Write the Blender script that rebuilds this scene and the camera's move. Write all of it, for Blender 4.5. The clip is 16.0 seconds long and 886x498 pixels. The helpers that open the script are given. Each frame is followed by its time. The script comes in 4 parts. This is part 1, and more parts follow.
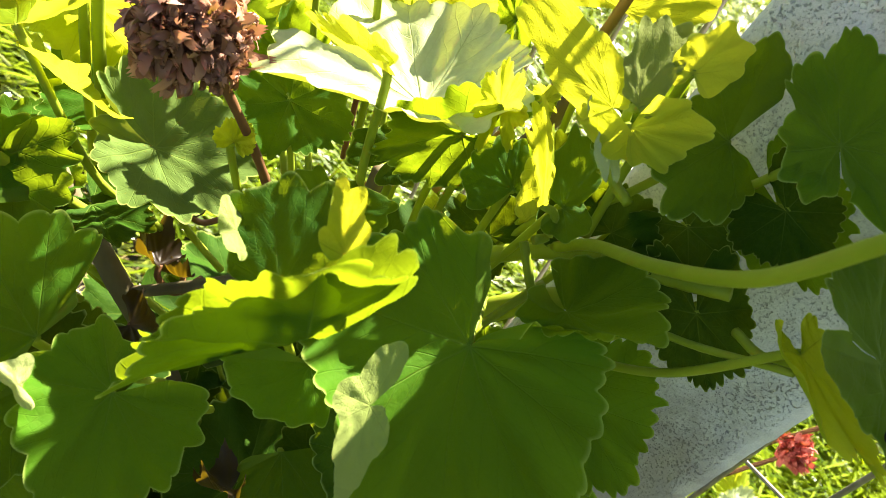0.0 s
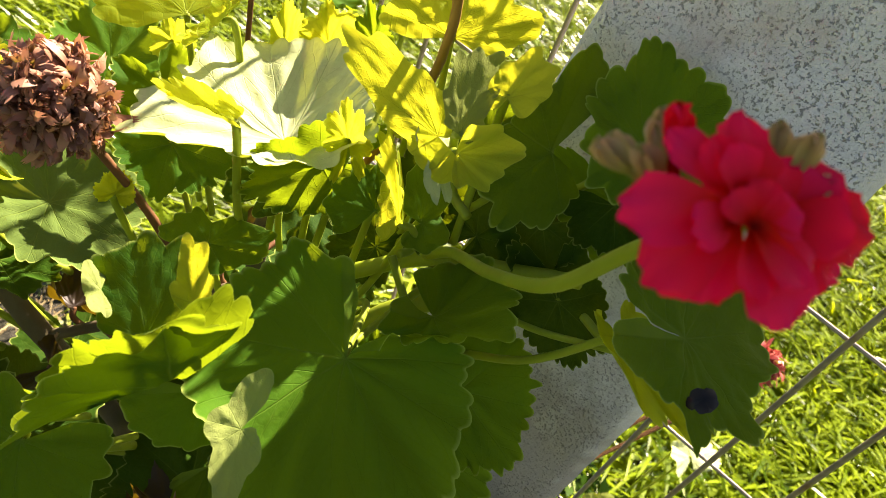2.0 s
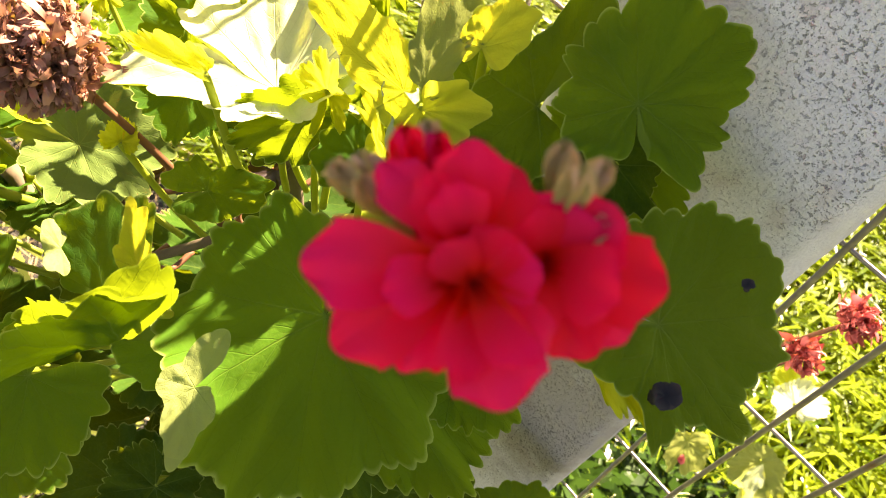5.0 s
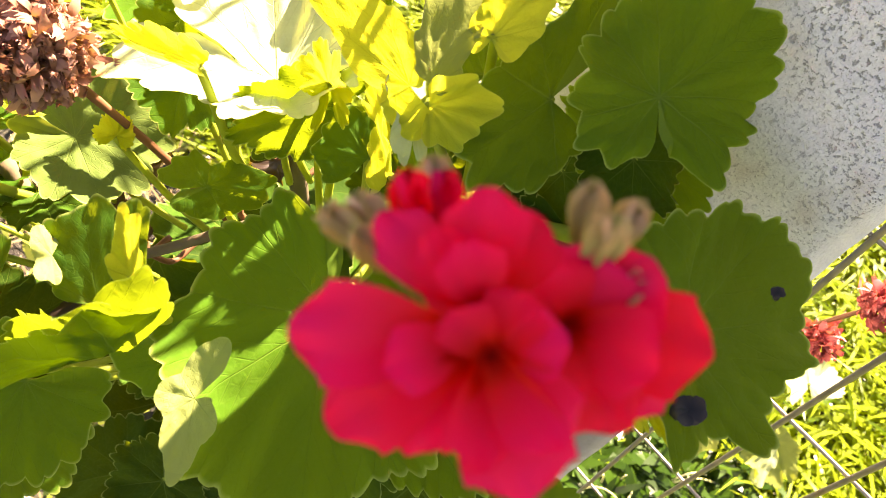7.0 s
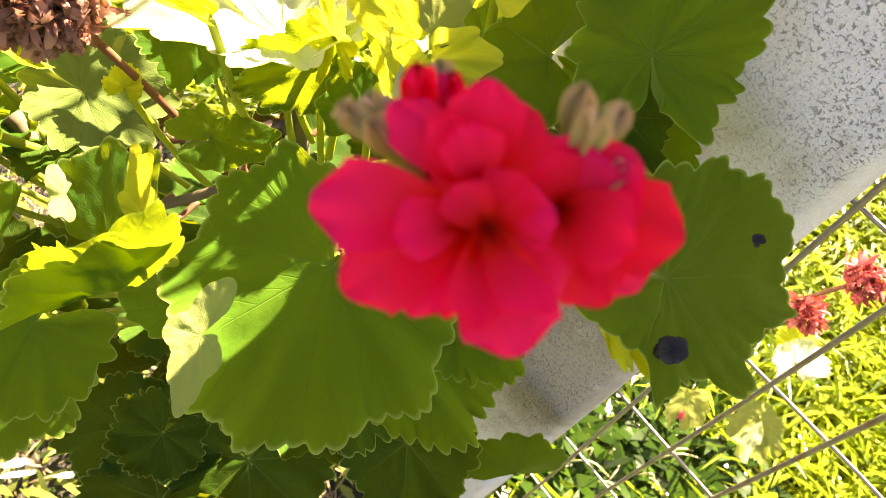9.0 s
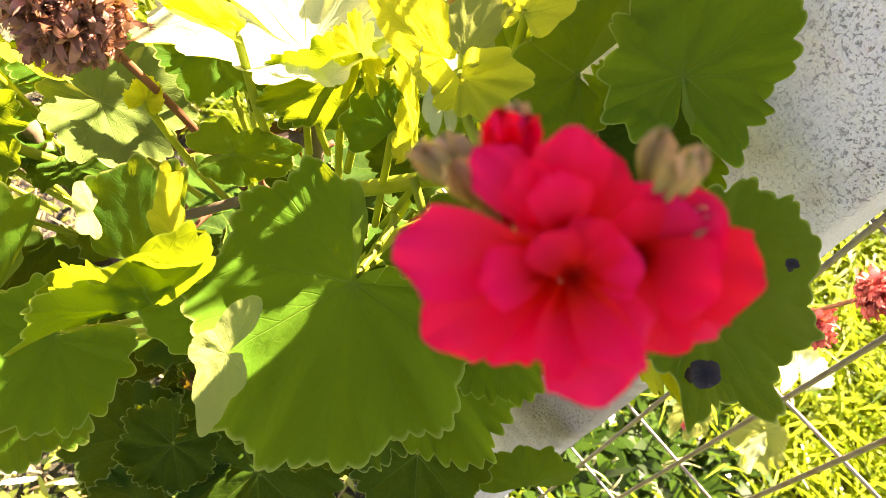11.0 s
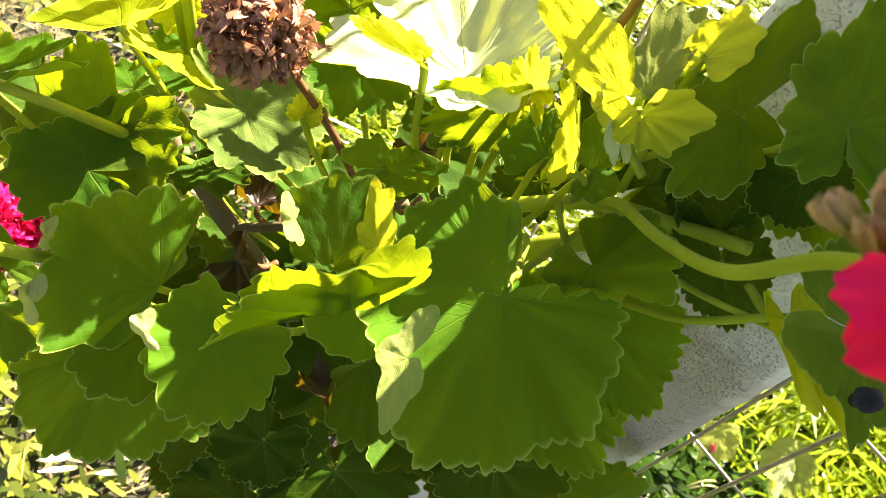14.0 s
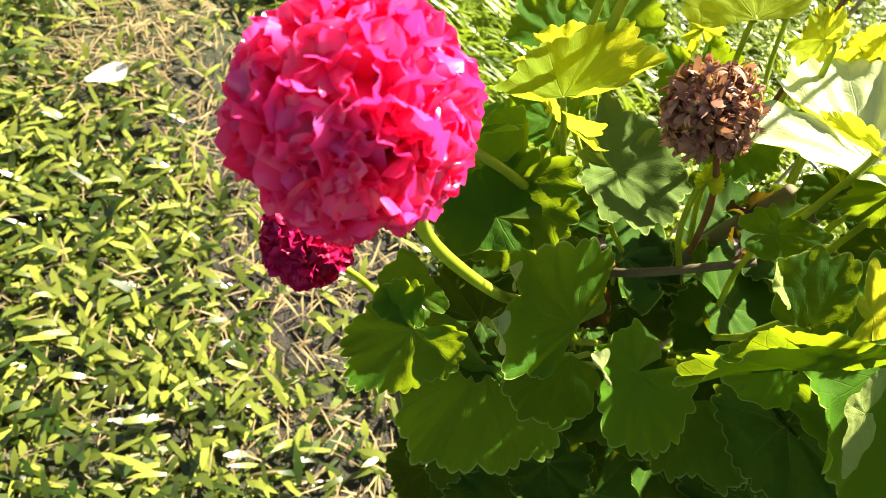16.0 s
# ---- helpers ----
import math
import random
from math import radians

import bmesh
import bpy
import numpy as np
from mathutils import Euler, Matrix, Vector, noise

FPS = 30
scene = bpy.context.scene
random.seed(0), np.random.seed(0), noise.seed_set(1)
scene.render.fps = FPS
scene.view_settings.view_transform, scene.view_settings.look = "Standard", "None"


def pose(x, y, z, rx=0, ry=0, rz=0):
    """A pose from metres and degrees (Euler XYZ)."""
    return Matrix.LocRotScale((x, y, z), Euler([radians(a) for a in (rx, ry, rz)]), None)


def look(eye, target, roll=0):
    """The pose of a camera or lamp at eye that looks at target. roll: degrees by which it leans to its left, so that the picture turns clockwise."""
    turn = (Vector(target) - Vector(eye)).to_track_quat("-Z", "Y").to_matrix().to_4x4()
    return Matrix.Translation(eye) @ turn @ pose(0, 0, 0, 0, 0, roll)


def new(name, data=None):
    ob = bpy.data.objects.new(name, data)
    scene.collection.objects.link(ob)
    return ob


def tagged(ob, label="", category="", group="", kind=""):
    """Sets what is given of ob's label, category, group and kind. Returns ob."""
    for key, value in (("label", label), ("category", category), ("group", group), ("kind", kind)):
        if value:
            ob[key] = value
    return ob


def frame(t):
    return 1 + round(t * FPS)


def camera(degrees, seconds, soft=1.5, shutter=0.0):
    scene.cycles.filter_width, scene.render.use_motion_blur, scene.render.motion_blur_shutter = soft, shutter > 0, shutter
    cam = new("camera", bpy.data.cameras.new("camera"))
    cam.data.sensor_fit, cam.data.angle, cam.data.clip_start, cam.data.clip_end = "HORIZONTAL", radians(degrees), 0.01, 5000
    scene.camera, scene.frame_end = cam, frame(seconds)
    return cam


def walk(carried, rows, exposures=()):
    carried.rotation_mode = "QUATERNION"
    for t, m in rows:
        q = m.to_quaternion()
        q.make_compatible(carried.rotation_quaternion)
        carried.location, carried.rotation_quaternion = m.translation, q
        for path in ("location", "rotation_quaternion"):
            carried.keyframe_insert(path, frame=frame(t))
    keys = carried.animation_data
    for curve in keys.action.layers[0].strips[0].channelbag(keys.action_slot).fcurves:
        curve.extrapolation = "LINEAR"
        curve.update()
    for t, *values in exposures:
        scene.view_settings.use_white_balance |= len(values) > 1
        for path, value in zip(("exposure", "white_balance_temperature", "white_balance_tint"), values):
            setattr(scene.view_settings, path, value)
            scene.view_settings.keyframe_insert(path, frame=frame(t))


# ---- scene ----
cam = camera(62.0, 16.0, soft=0.7)
cam.data.dof.use_dof, cam.data.dof.focus_distance, cam.data.dof.aperture_fstop = True, 0.34, 20.0
METRES, EYE, TILT, LEAN, TURN = 0.55, 1.0, -47.0, -19.0, 0.0
ROWS = [
    (0.0, 0.0, 0.0, 0.0, 0.0, 0.0, 0.0),
    (0.5, 0.0124, -0.0226, 0.0336, -0.66, 0.11, 1.93),
    (1.0, 0.037, -0.0487, 0.0554, -1.29, 0.07, 3.48),
    (1.5, 0.0466, -0.0647, 0.0463, -0.87, -1.13, 4.32),
    (2.0, 0.0834, -0.0559, 0.0282, -2.09, -2.06, 6.35),
    (2.5, 0.11, -0.0469, 0.0316, -1.6, -2.68, 7.88),
    (3.0, 0.1204, -0.0494, 0.0423, 0.38, -4.19, 8.11),
    (3.5, 0.1137, -0.0392, 0.0478, -1.33, -4.26, 4.55),
    (3.7, 0.1451, -0.0265, 0.0513, 1.77, -5.13, 2.11),
    (5.8, 0.2071, -0.0126, 0.0520, 9.11, -8.01, 5.89),
    (6.0, 0.2055, -0.0025, 0.0490, 9.18, -8.20, 5.81),
    (6.5, 0.1996, 0.0145, 0.0600, 10.12, -9.96, 5.11),
    (7.0, 0.1978, 0.0096, 0.0648, 9.41, -9.84, 6.05),
    (7.5, 0.1886, -0.0100, 0.0539, 9.48, -10.61, 4.37),
    (8.0, 0.1946, -0.0148, 0.0445, 8.39, -10.85, 4.89),
    (8.5, 0.2126, -0.0191, 0.0346, 9.34, -10.64, 4.40),
    (9.0, 0.1981, -0.0144, 0.0462, 9.26, -11.16, 4.78),
    (9.5, 0.1825, -0.0128, 0.0625, 9.56, -11.64, 4.84),
    (9.7, 0.1846, -0.0109, 0.0570, 9.74, -11.65, 4.36),
    (11.8, 0.1757, -0.0152, 0.0567, 7.64, -10.67, 4.34),
    (12.0, 0.1891, -0.0132, 0.0525, 7.15, -10.77, 4.56),
    (12.5, 0.2113, -0.0096, 0.0556, 7.26, -10.26, 4.92),
    (13.0, 0.2009, -0.0084, 0.0539, 6.89, -10.43, 4.57),
    (13.5, 0.1427, -0.0227, 0.064, 7.94, -10.15, 2.83),
    (14.0, 0.0663, -0.0675, 0.0749, 9.32, -10.04, 1.3),
    (14.5, -0.0161, -0.1178, 0.0655, 11.32, -9.87, -1.13),
    (15.0, -0.0878, -0.1539, 0.0739, 11.75, -9.95, -1.24),
    (15.5, -0.1641, -0.1822, 0.0942, 12.35, -9.03, -1.95),
    (16.0, -0.2409, -0.2088, 0.1147, 13.51, -8.61, -2.19),
]
walk(cam, [(t, pose(0, 0, EYE, TILT, LEAN, TURN) @ pose(METRES * x, METRES * y, METRES * z, 90 + pitch, roll, yaw)) for t, x, y, z, yaw, pitch, roll in ROWS],
     [(0.0, 2.84, 7000, 11), (0.5, 2.46, 7000, 14), (1.5, 2.22, 7350, 20), (2.0, 2.46, 7450, 23), (3.5, 2.80, 7650, 27), (6.0, 3.48, 8050, 38), (7.5, 3.56, 8050, 38), (13.0, 3.70, 8050, 38), (14.5, 2.96, 7350, 13), (15.5, 2.84, 7250, 12), (16.0, 2.54, 7050, 10)])

# light --------------------------------------------------------------------
SUN_TO = Vector((0.511, 0.653, 0.559)).normalized()
world = bpy.data.worlds.new("sky")
scene.world = world
world.use_nodes = True
wn = world.node_tree.nodes
sky = wn.new("ShaderNodeTexSky")
sky.sky_type, sky.sun_disc = "NISHITA", False
sky.sun_elevation = math.asin(SUN_TO.z)
sky.sun_rotation = math.atan2(SUN_TO.x, SUN_TO.y)
world.node_tree.links.new(sky.outputs[0], wn["Background"].inputs[0])
wn["Background"].inputs[1].default_value = 0.035
sun_data = bpy.data.lights.new("sun", "SUN")
sun_data.energy, sun_data.angle, sun_data.color = 5.0, radians(0.6), (1.0, 0.93, 0.80)
sun_lamp = new("sun", sun_data)
sun_lamp.matrix_world = look((0, 0, 0), -SUN_TO)


# materials ----------------------------------------------------------------
class Nodes:
    """A node material under construction."""

    def __init__(self, name):
        self.mat = bpy.data.materials.new(name)
        self.mat.use_nodes = True
        self.tree = self.mat.node_tree
        self.tree.nodes.clear()
        self.out = self.tree.nodes.new("ShaderNodeOutputMaterial")

    def add(self, kind, **inputs):
        node = self.tree.nodes.new(kind)
        for key, value in inputs.items():
            self.put(node.inputs[int(key[1:]) if key[0] == "i" and key[1:].isdigit() else key.replace("_", " ")], value)
        return node

    def put(self, socket, value):
        if isinstance(value, bpy.types.NodeSocket):
            self.tree.links.new(value, socket)
        else:
            socket.default_value = value

    def math(self, op, a, b=0.0, c=0.0):
        node = self.tree.nodes.new("ShaderNodeMath")
        node.operation = op
        for socket, value in zip(node.inputs, (a, b, c)):
            self.put(socket, value)
        return node.outputs[0]

    def mix(self, f, a, b):
        node = self.tree.nodes.new("ShaderNodeMix")
        node.data_type = "RGBA"
        self.put(node.inputs[0], f), self.put(node.inputs[6], a), self.put(node.inputs[7], b)
        return node.outputs[2]

    def noise(self, scale, detail=4.0, rough=0.55, vector=None):
        node = self.add("ShaderNodeTexNoise", Scale=scale, Detail=detail, Roughness=rough)
        self.put(node.inputs["Vector"], vector if vector is not None else self.coords())
        return node.outputs[0]

    def coords(self, kind="Object"):
        return self.tree.nodes.new("ShaderNodeTexCoord").outputs[kind]

    def ramp(self, f, *stops):
        node = self.add("ShaderNodeValToRGB", Fac=f)
        band = node.color_ramp.elements
        while len(band) < len(stops):
            band.new(0.5)
        for e, (p, col) in zip(band, stops):
            e.position, e.color = p, col if len(col) == 4 else (*col, 1)
        return node.outputs[0]

    def bump(self, height, strength=0.3, distance=0.001):
        return self.add("ShaderNodeBump", Strength=strength, Distance=distance, Height=height).outputs[0]

    def finish(self, shader):
        self.tree.links.new(shader, self.out.inputs[0])
        return self.mat


def rgb(r, g, b):
    return (r, g, b, 1.0)


def leaf_material(name, dark, light, through_light, share=0.30, rough=0.58):
    """Soft hairy leaf with palmate veins, which lets the sun through."""
    n = Nodes(name)
    sep = n.add("ShaderNodeSeparateXYZ", Vector=n.coords("UV"))
    a = n.math("MULTIPLY_ADD", sep.outputs[0], 4.0, -2.0)
    b = n.math("MULTIPLY_ADD", sep.outputs[1], 4.0, -2.0)
    r = n.math("SQRT", n.math("ADD", n.math("MULTIPLY", a, a), n.math("MULTIPLY", b, b)))
    theta = n.math("ARCTAN2", b, a)
    step = radians(48)
    d = n.math("SUBTRACT", n.math("FLOORED_MODULO", n.math("ADD", theta, step / 2), step), step / 2)
    d = n.math("ABSOLUTE", d)
    across = n.math("MULTIPLY", r, n.math("SINE", d))
    along = n.math("MULTIPLY", r, n.math("COSINE", d))
    width = n.math("MULTIPLY_ADD", r, -0.010, 0.016)
    main = n.math("SUBTRACT", 1.0, n.math("SMOOTH_MIN", n.math("DIVIDE", across, width), 1.0, 0.3))
    wob = n.noise(9.0, 2.0, 0.5, n.coords("UV"))
    side = n.math("FRACT", n.math("MULTIPLY_ADD", n.math("SUBTRACT", along, n.math("MULTIPLY", across, 1.15)), 5.5, n.math("MULTIPLY", wob, 0.8)))
    side = n.math("ABSOLUTE", n.math("SUBTRACT", side, 0.5))
    side = n.math("SUBTRACT", 1.0, n.math("MINIMUM", n.math("MULTIPLY", side, 16.0), 1.0))
    net = n.add("ShaderNodeTexVoronoi", Scale=34.0, Vector=n.coords("UV"))
    net.feature = "DISTANCE_TO_EDGE"
    cells = n.math("SUBTRACT", 1.0, n.math("MINIMUM", n.math("MULTIPLY", net.outputs[0], 9.0), 1.0))
    vein = n.math("MAXIMUM", n.math("MULTIPLY", main, 1.0), n.math("MULTIPLY", side, 0.42))
    vein = n.math("MINIMUM", n.math("MAXIMUM", vein, n.math("MULTIPLY", cells, 0.14)), 1.0)
    info = n.add("ShaderNodeObjectInfo")
    patch = n.noise(28.0, 3.0, 0.6)
    fine = n.noise(420.0, 2.0, 0.6)
    tone = n.math("MULTIPLY_ADD", patch, 0.9, n.math("MULTIPLY_ADD", info.outputs["Random"], 1.0, -0.45))
    col = n.mix(tone, rgb(*dark), rgb(*light))
    near = n.math("SUBTRACT", 1.0, n.math("MINIMUM", r, 1.0))
    pale = n.math("MULTIPLY", vein, n.math("MULTIPLY_ADD", near, 0.26, 0.10))
    col = n.mix(pale, col, rgb(0.20, 0.28, 0.05))
    col = n.mix(n.math("MULTIPLY", n.ramp(fine, (0.45, (0, 0, 0)), (0.75, (1, 1, 1))), 0.10), col, rgb(0.13, 0.19, 0.03))
    edge = n.tree.nodes.new("ShaderNodeAttribute")
    edge.attribute_name = "margin"
    hem = n.math("POWER", edge.outputs["Fac"], 1.5)
    col = n.mix(n.math("MULTIPLY", hem, 0.8), col, rgb(0.34, 0.42, 0.10))
    lit = n.mix(n.math("MULTIPLY", vein, 0.30), n.mix(patch, rgb(*through_light), rgb(*[c * 0.75 for c in through_light])), rgb(*[c * 0.45 for c in through_light]))
    height = n.math("ADD", n.math("MULTIPLY", vein, -1.0), n.math("MULTIPLY", n.noise(300.0, 3.0), 0.6))
    nb = n.bump(height, 0.40, 0.0009)
    face = n.add("ShaderNodeBsdfPrincipled", Base_Color=col, Roughness=n.math("MULTIPLY_ADD", fine, 0.2, rough), Normal=nb)
    face.inputs["Specular IOR Level"].default_value = 0.035
    face.inputs["Sheen Weight"].default_value = 0.0
    face.inputs["Sheen Roughness"].default_value = 0.5
    back = n.add("ShaderNodeBsdfTranslucent", Color=lit, Normal=nb)
    mixed = n.add("ShaderNodeMixShader", i0=share, i1=face.outputs[0], i2=back.outputs[0])
    return n.finish(mixed.outputs[0])


LEAF = leaf_material("leaf_green", (0.008, 0.046, 0.004), (0.038, 0.114, 0.007), (0.45, 0.62, 0.018), 0.30)
# Darker copy of LEAF: the shade inside the plant is put into its colour.
LEAF_SHADED = leaf_material("leaf_shaded", (0.007, 0.028, 0.002), (0.022, 0.066, 0.005), (0.36, 0.46, 0.010), 0.14)
# Pale copy of the leaf with the sun's white glare put into its colour.
LEAF_PALE_SUNLIT = leaf_material("leaf_pale_sunlit", (0.38, 0.46, 0.20), (0.56, 0.62, 0.34), (0.62, 0.66, 0.03), 0.24, 0.22)
LEAF_MATT = leaf_material("leaf_matt", (0.042, 0.085, 0.016), (0.090, 0.140, 0.034), (0.42, 0.48, 0.04), 0.10)
LEAF_DULL = leaf_material("leaf_dull", (0.13, 0.17, 0.035), (0.22, 0.26, 0.060), (0.45, 0.50, 0.03), 0.25)
# Cream colour that paints sunlight on curled leaf margins.
LEAF_SUNLIT_CURL = leaf_material("leaf_sunlit_curled_margin", (0.20, 0.26, 0.07), (0.36, 0.42, 0.16), (0.6, 0.64, 0.04), 0.30)
# Young leaves, and yellow copies of leaves with sunlight put into the colour.
LEAF_YOUNG_SUNLIT = leaf_material("leaf_young_sunlit", (0.13, 0.20, 0.010), (0.26, 0.34, 0.030), (0.88, 0.87, 0.040), 0.50)


def stalk_material(name, dark, light, rough=0.5, share=0.2):
    n = Nodes(name)
    long = n.add("ShaderNodeMapping", Vector=n.coords(), Scale=(1.0, 1.0, 0.15))
    f = n.noise(160.0, 4.0, 0.6, long.outputs[0])
    g = n.noise(24.0, 3.0)
    col = n.mix(n.math("MULTIPLY_ADD", g, 0.8, n.math("MULTIPLY_ADD", f, 0.5, -0.3)), rgb(*dark), rgb(*light))
    p = n.add("ShaderNodeBsdfPrincipled", Base_Color=col, Roughness=rough, Normal=n.bump(f, 0.4, 0.0006))
    p.inputs["Specular IOR Level"].default_value = 0.2
    back = n.add("ShaderNodeBsdfTranslucent", Color=rgb(*light))
    return n.finish(n.add("ShaderNodeMixShader", i0=share, i1=p.outputs[0], i2=back.outputs[0]).outputs[0])


STALK = stalk_material("stalk_green", (0.17, 0.24, 0.015), (0.38, 0.45, 0.04))
STALK_BROWN = stalk_material("stalk_brown", (0.09, 0.035, 0.015), (0.24, 0.12, 0.05), 0.6, 0.05)
STALK_GOLD = stalk_material("stalk_golden", (0.20, 0.10, 0.02), (0.50, 0.33, 0.08), 0.5, 0.1)
PALE_STALK = stalk_material("stalk_pale", (0.36, 0.38, 0.14), (0.62, 0.62, 0.34))
WITHERED = stalk_material("leaf_withered", (0.36, 0.28, 0.03), (0.48, 0.36, 0.04))
WOODY = stalk_material("stem_woody", (0.07, 0.055, 0.03), (0.18, 0.15, 0.08), 0.8, 0.0)


def petal_material(name, deep, bright, thr, share=0.4, rough=0.45, gloss=0.3, throat=0.35):
    n = Nodes(name)
    info = n.add("ShaderNodeObjectInfo")
    isl = n.add("ShaderNodeNewGeometry").outputs["Random Per Island"]
    f = n.noise(90.0, 3.0)
    tone = n.math("ADD", n.math("MULTIPLY", isl, 0.75), n.math("MULTIPLY_ADD", f, 0.35, n.math("MULTIPLY", info.outputs["Random"], 0.2)))
    col = n.mix(n.math("MINIMUM", tone, 1.0), rgb(*deep), rgb(*bright))
    along = n.tree.nodes.new("ShaderNodeAttribute")
    along.attribute_name = "along"
    reach = n.math("MULTIPLY_ADD", f, 0.2, along.outputs["Fac"])
    col = n.mix(n.ramp(reach, (0.30, (0, 0, 0)), (0.95, (1, 1, 1))), rgb(*deep), col)
    # Petal bases darkened: a deeper red there, plus painted shade of the throat.
    col = n.mix(n.ramp(reach, (0.10, (1, 1, 1)), (0.38, (0, 0, 0))), col, rgb(*[c * throat for c in deep]))
    p = n.add("ShaderNodeBsdfPrincipled", Base_Color=col, Roughness=rough, Normal=n.bump(n.noise(260.0, 2.0), 0.25, 0.0004))
    p.inputs["Specular IOR Level"].default_value = gloss
    through_col = n.mix(n.ramp(reach, (0.30, (0, 0, 0)), (1.0, (1, 1, 1))), rgb(thr[0] * 0.75, thr[1] * 1.2, thr[2] * 0.2), rgb(*thr))
    back = n.add("ShaderNodeBsdfTranslucent", Color=through_col)
    return n.finish(n.add("ShaderNodeMixShader", i0=share, i1=p.outputs[0], i2=back.outputs[0]).outputs[0])


PETAL = petal_material("petal_red", (0.82, 0.014, 0.001), (1.0, 0.022, 0.165), (1.0, 0.015, 0.036), 0.56, 0.5, 0.10)
# Cerise petals lightened in colour to hold the sun's glare on the left head.
PETAL_SUN = petal_material("petal_sunlit_cerise", (1.0, 0.022, 0.10), (1.0, 0.11, 0.50), (1.0, 0.030, 0.20), 0.54, 0.26, 1.0, 0.90)
# Darker petals: the shade on the low head is put into their colour.
PETAL_SHADED = petal_material("petal_crimson_shaded", (0.34, 0.004, 0.04), (0.62, 0.012, 0.14), (0.6, 0.01, 0.08), 0.3)
DRY = petal_material("petal_dried", (0.13, 0.050, 0.030), (0.55, 0.30, 0.19), (0.42, 0.18, 0.09), 0.25, 0.5, 0.25, 0.6)
ROT = petal_material("leaf_rot", (0.006, 0.005, 0.004), (0.025, 0.018, 0.012), (0.02, 0.015, 0.01), 0.05)
DEAD = petal_material("leaf_dead", (0.030, 0.014, 0.006), (0.17, 0.085, 0.030), (0.30, 0.12, 0.03), 0.20)
WITHERED = petal_material("petal_withered", (0.30, 0.03, 0.03), (0.50, 0.13, 0.10), (0.45, 0.08, 0.06), 0.25)
BUD = petal_material("bud_scale", (0.31, 0.29, 0.09), (0.64, 0.42, 0.24), (0.7, 0.42, 0.2), 0.40, 0.5, 0.2, 0.7)


def concrete_material():
    n = Nodes("concrete")
    c = n.coords()
    big = n.noise(9.0, 5.0, 0.6, c)
    mid = n.noise(60.0, 5.0, 0.65, c)
    pit = n.noise(560.0, 4.0, 0.65, c)
    fine = n.noise(900.0, 2.0, 0.6, c)
    col = n.mix(big, rgb(0.45, 0.46, 0.485), rgb(0.60, 0.61, 0.63))
    col = n.mix(n.math("MULTIPLY", n.ramp(mid, (0.40, (0, 0, 0)), (0.66, (1, 1, 1))), 0.35), col, rgb(0.66, 0.665, 0.67))
    attr = n.tree.nodes.new("ShaderNodeAttribute")
    attr.attribute_name = "worn"
    rough_part = n.math("SUBTRACT", 1.0, attr.outputs["Fac"])
    specks = n.ramp(pit, (0.555, (0, 0, 0)), (0.70, (1, 1, 1)))
    gate = n.ramp(n.noise(26.0, 3.0, 0.6, c), (0.38, (0.25, 0.25, 0.25)), (0.64, (1, 1, 1)))
    dark = n.math("MULTIPLY", n.math("MULTIPLY", specks, gate), rough_part)
    col = n.mix(n.math("MULTIPLY", dark, 0.48), col, rgb(0.16, 0.15, 0.15))
    col = n.mix(n.math("MULTIPLY", n.ramp(fine, (0.35, (0, 0, 0)), (0.70, (1, 1, 1))), 0.30), col, rgb(0.86, 0.86, 0.84))
    blot = n.ramp(n.noise(170.0, 4.0, 0.7, c), (0.50, (0, 0, 0)), (0.70, (1, 1, 1)))
    col = n.mix(n.math("MULTIPLY", n.math("MULTIPLY", blot, rough_part), 0.16), col, rgb(0.24, 0.23, 0.24))
    rust = n.math("MULTIPLY", n.ramp(n.noise(14.0, 3.0, 0.6, c), (0.60, (0, 0, 0)), (0.74, (1, 1, 1))), 0.45)
    col = n.mix(rust, col, rgb(0.27, 0.15, 0.08))
    # Brown stain low on the post, with the shade under the leaves painted in.
    where = n.add("ShaderNodeMapping", Vector=c, Location=(-0.240, -0.205, -0.60 * 0.55), Scale=(1.0, 1.0, 0.55))
    reach = n.add("ShaderNodeVectorMath", i0=where.outputs[0])
    reach.operation = "LENGTH"
    soiled_shaded = n.math("ADD", reach.outputs["Value"], n.math("MULTIPLY_ADD", n.noise(38.0, 5.0, 0.65, c), 0.12, -0.06))
    col = n.mix(n.math("MULTIPLY", n.ramp(soiled_shaded, (0.035, (1, 1, 1)), (0.085, (0, 0, 0))), 0.62), col, rgb(0.17, 0.125, 0.085))
    h = n.math("ADD", n.math("MULTIPLY", dark, -1.3), n.math("ADD", n.math("MULTIPLY", mid, 0.8), n.math("MULTIPLY", fine, 0.4)))
    p = n.add("ShaderNodeBsdfPrincipled", Base_Color=col, Roughness=0.9, Normal=n.bump(h, 0.9, 0.0018))
    return n.finish(p.outputs[0])


CONCRETE = concrete_material()


def wire_material():
    n = Nodes("wire_galvanised")
    f = n.noise(120.0, 4.0)
    col = n.mix(f, rgb(0.17, 0.14, 0.11), rgb(0.40, 0.37, 0.31))
    col = n.mix(n.ramp(n.noise(35.0, 3.0), (0.55, (0, 0, 0)), (0.75, (0.8, 0.8, 0.8))), col, rgb(0.22, 0.11, 0.05))
    p = n.add("ShaderNodeBsdfPrincipled", Base_Color=col, Roughness=0.42, Metallic=0.7, Normal=n.bump(f, 0.3, 0.0004))
    return n.finish(p.outputs[0])


WIRE = wire_material()


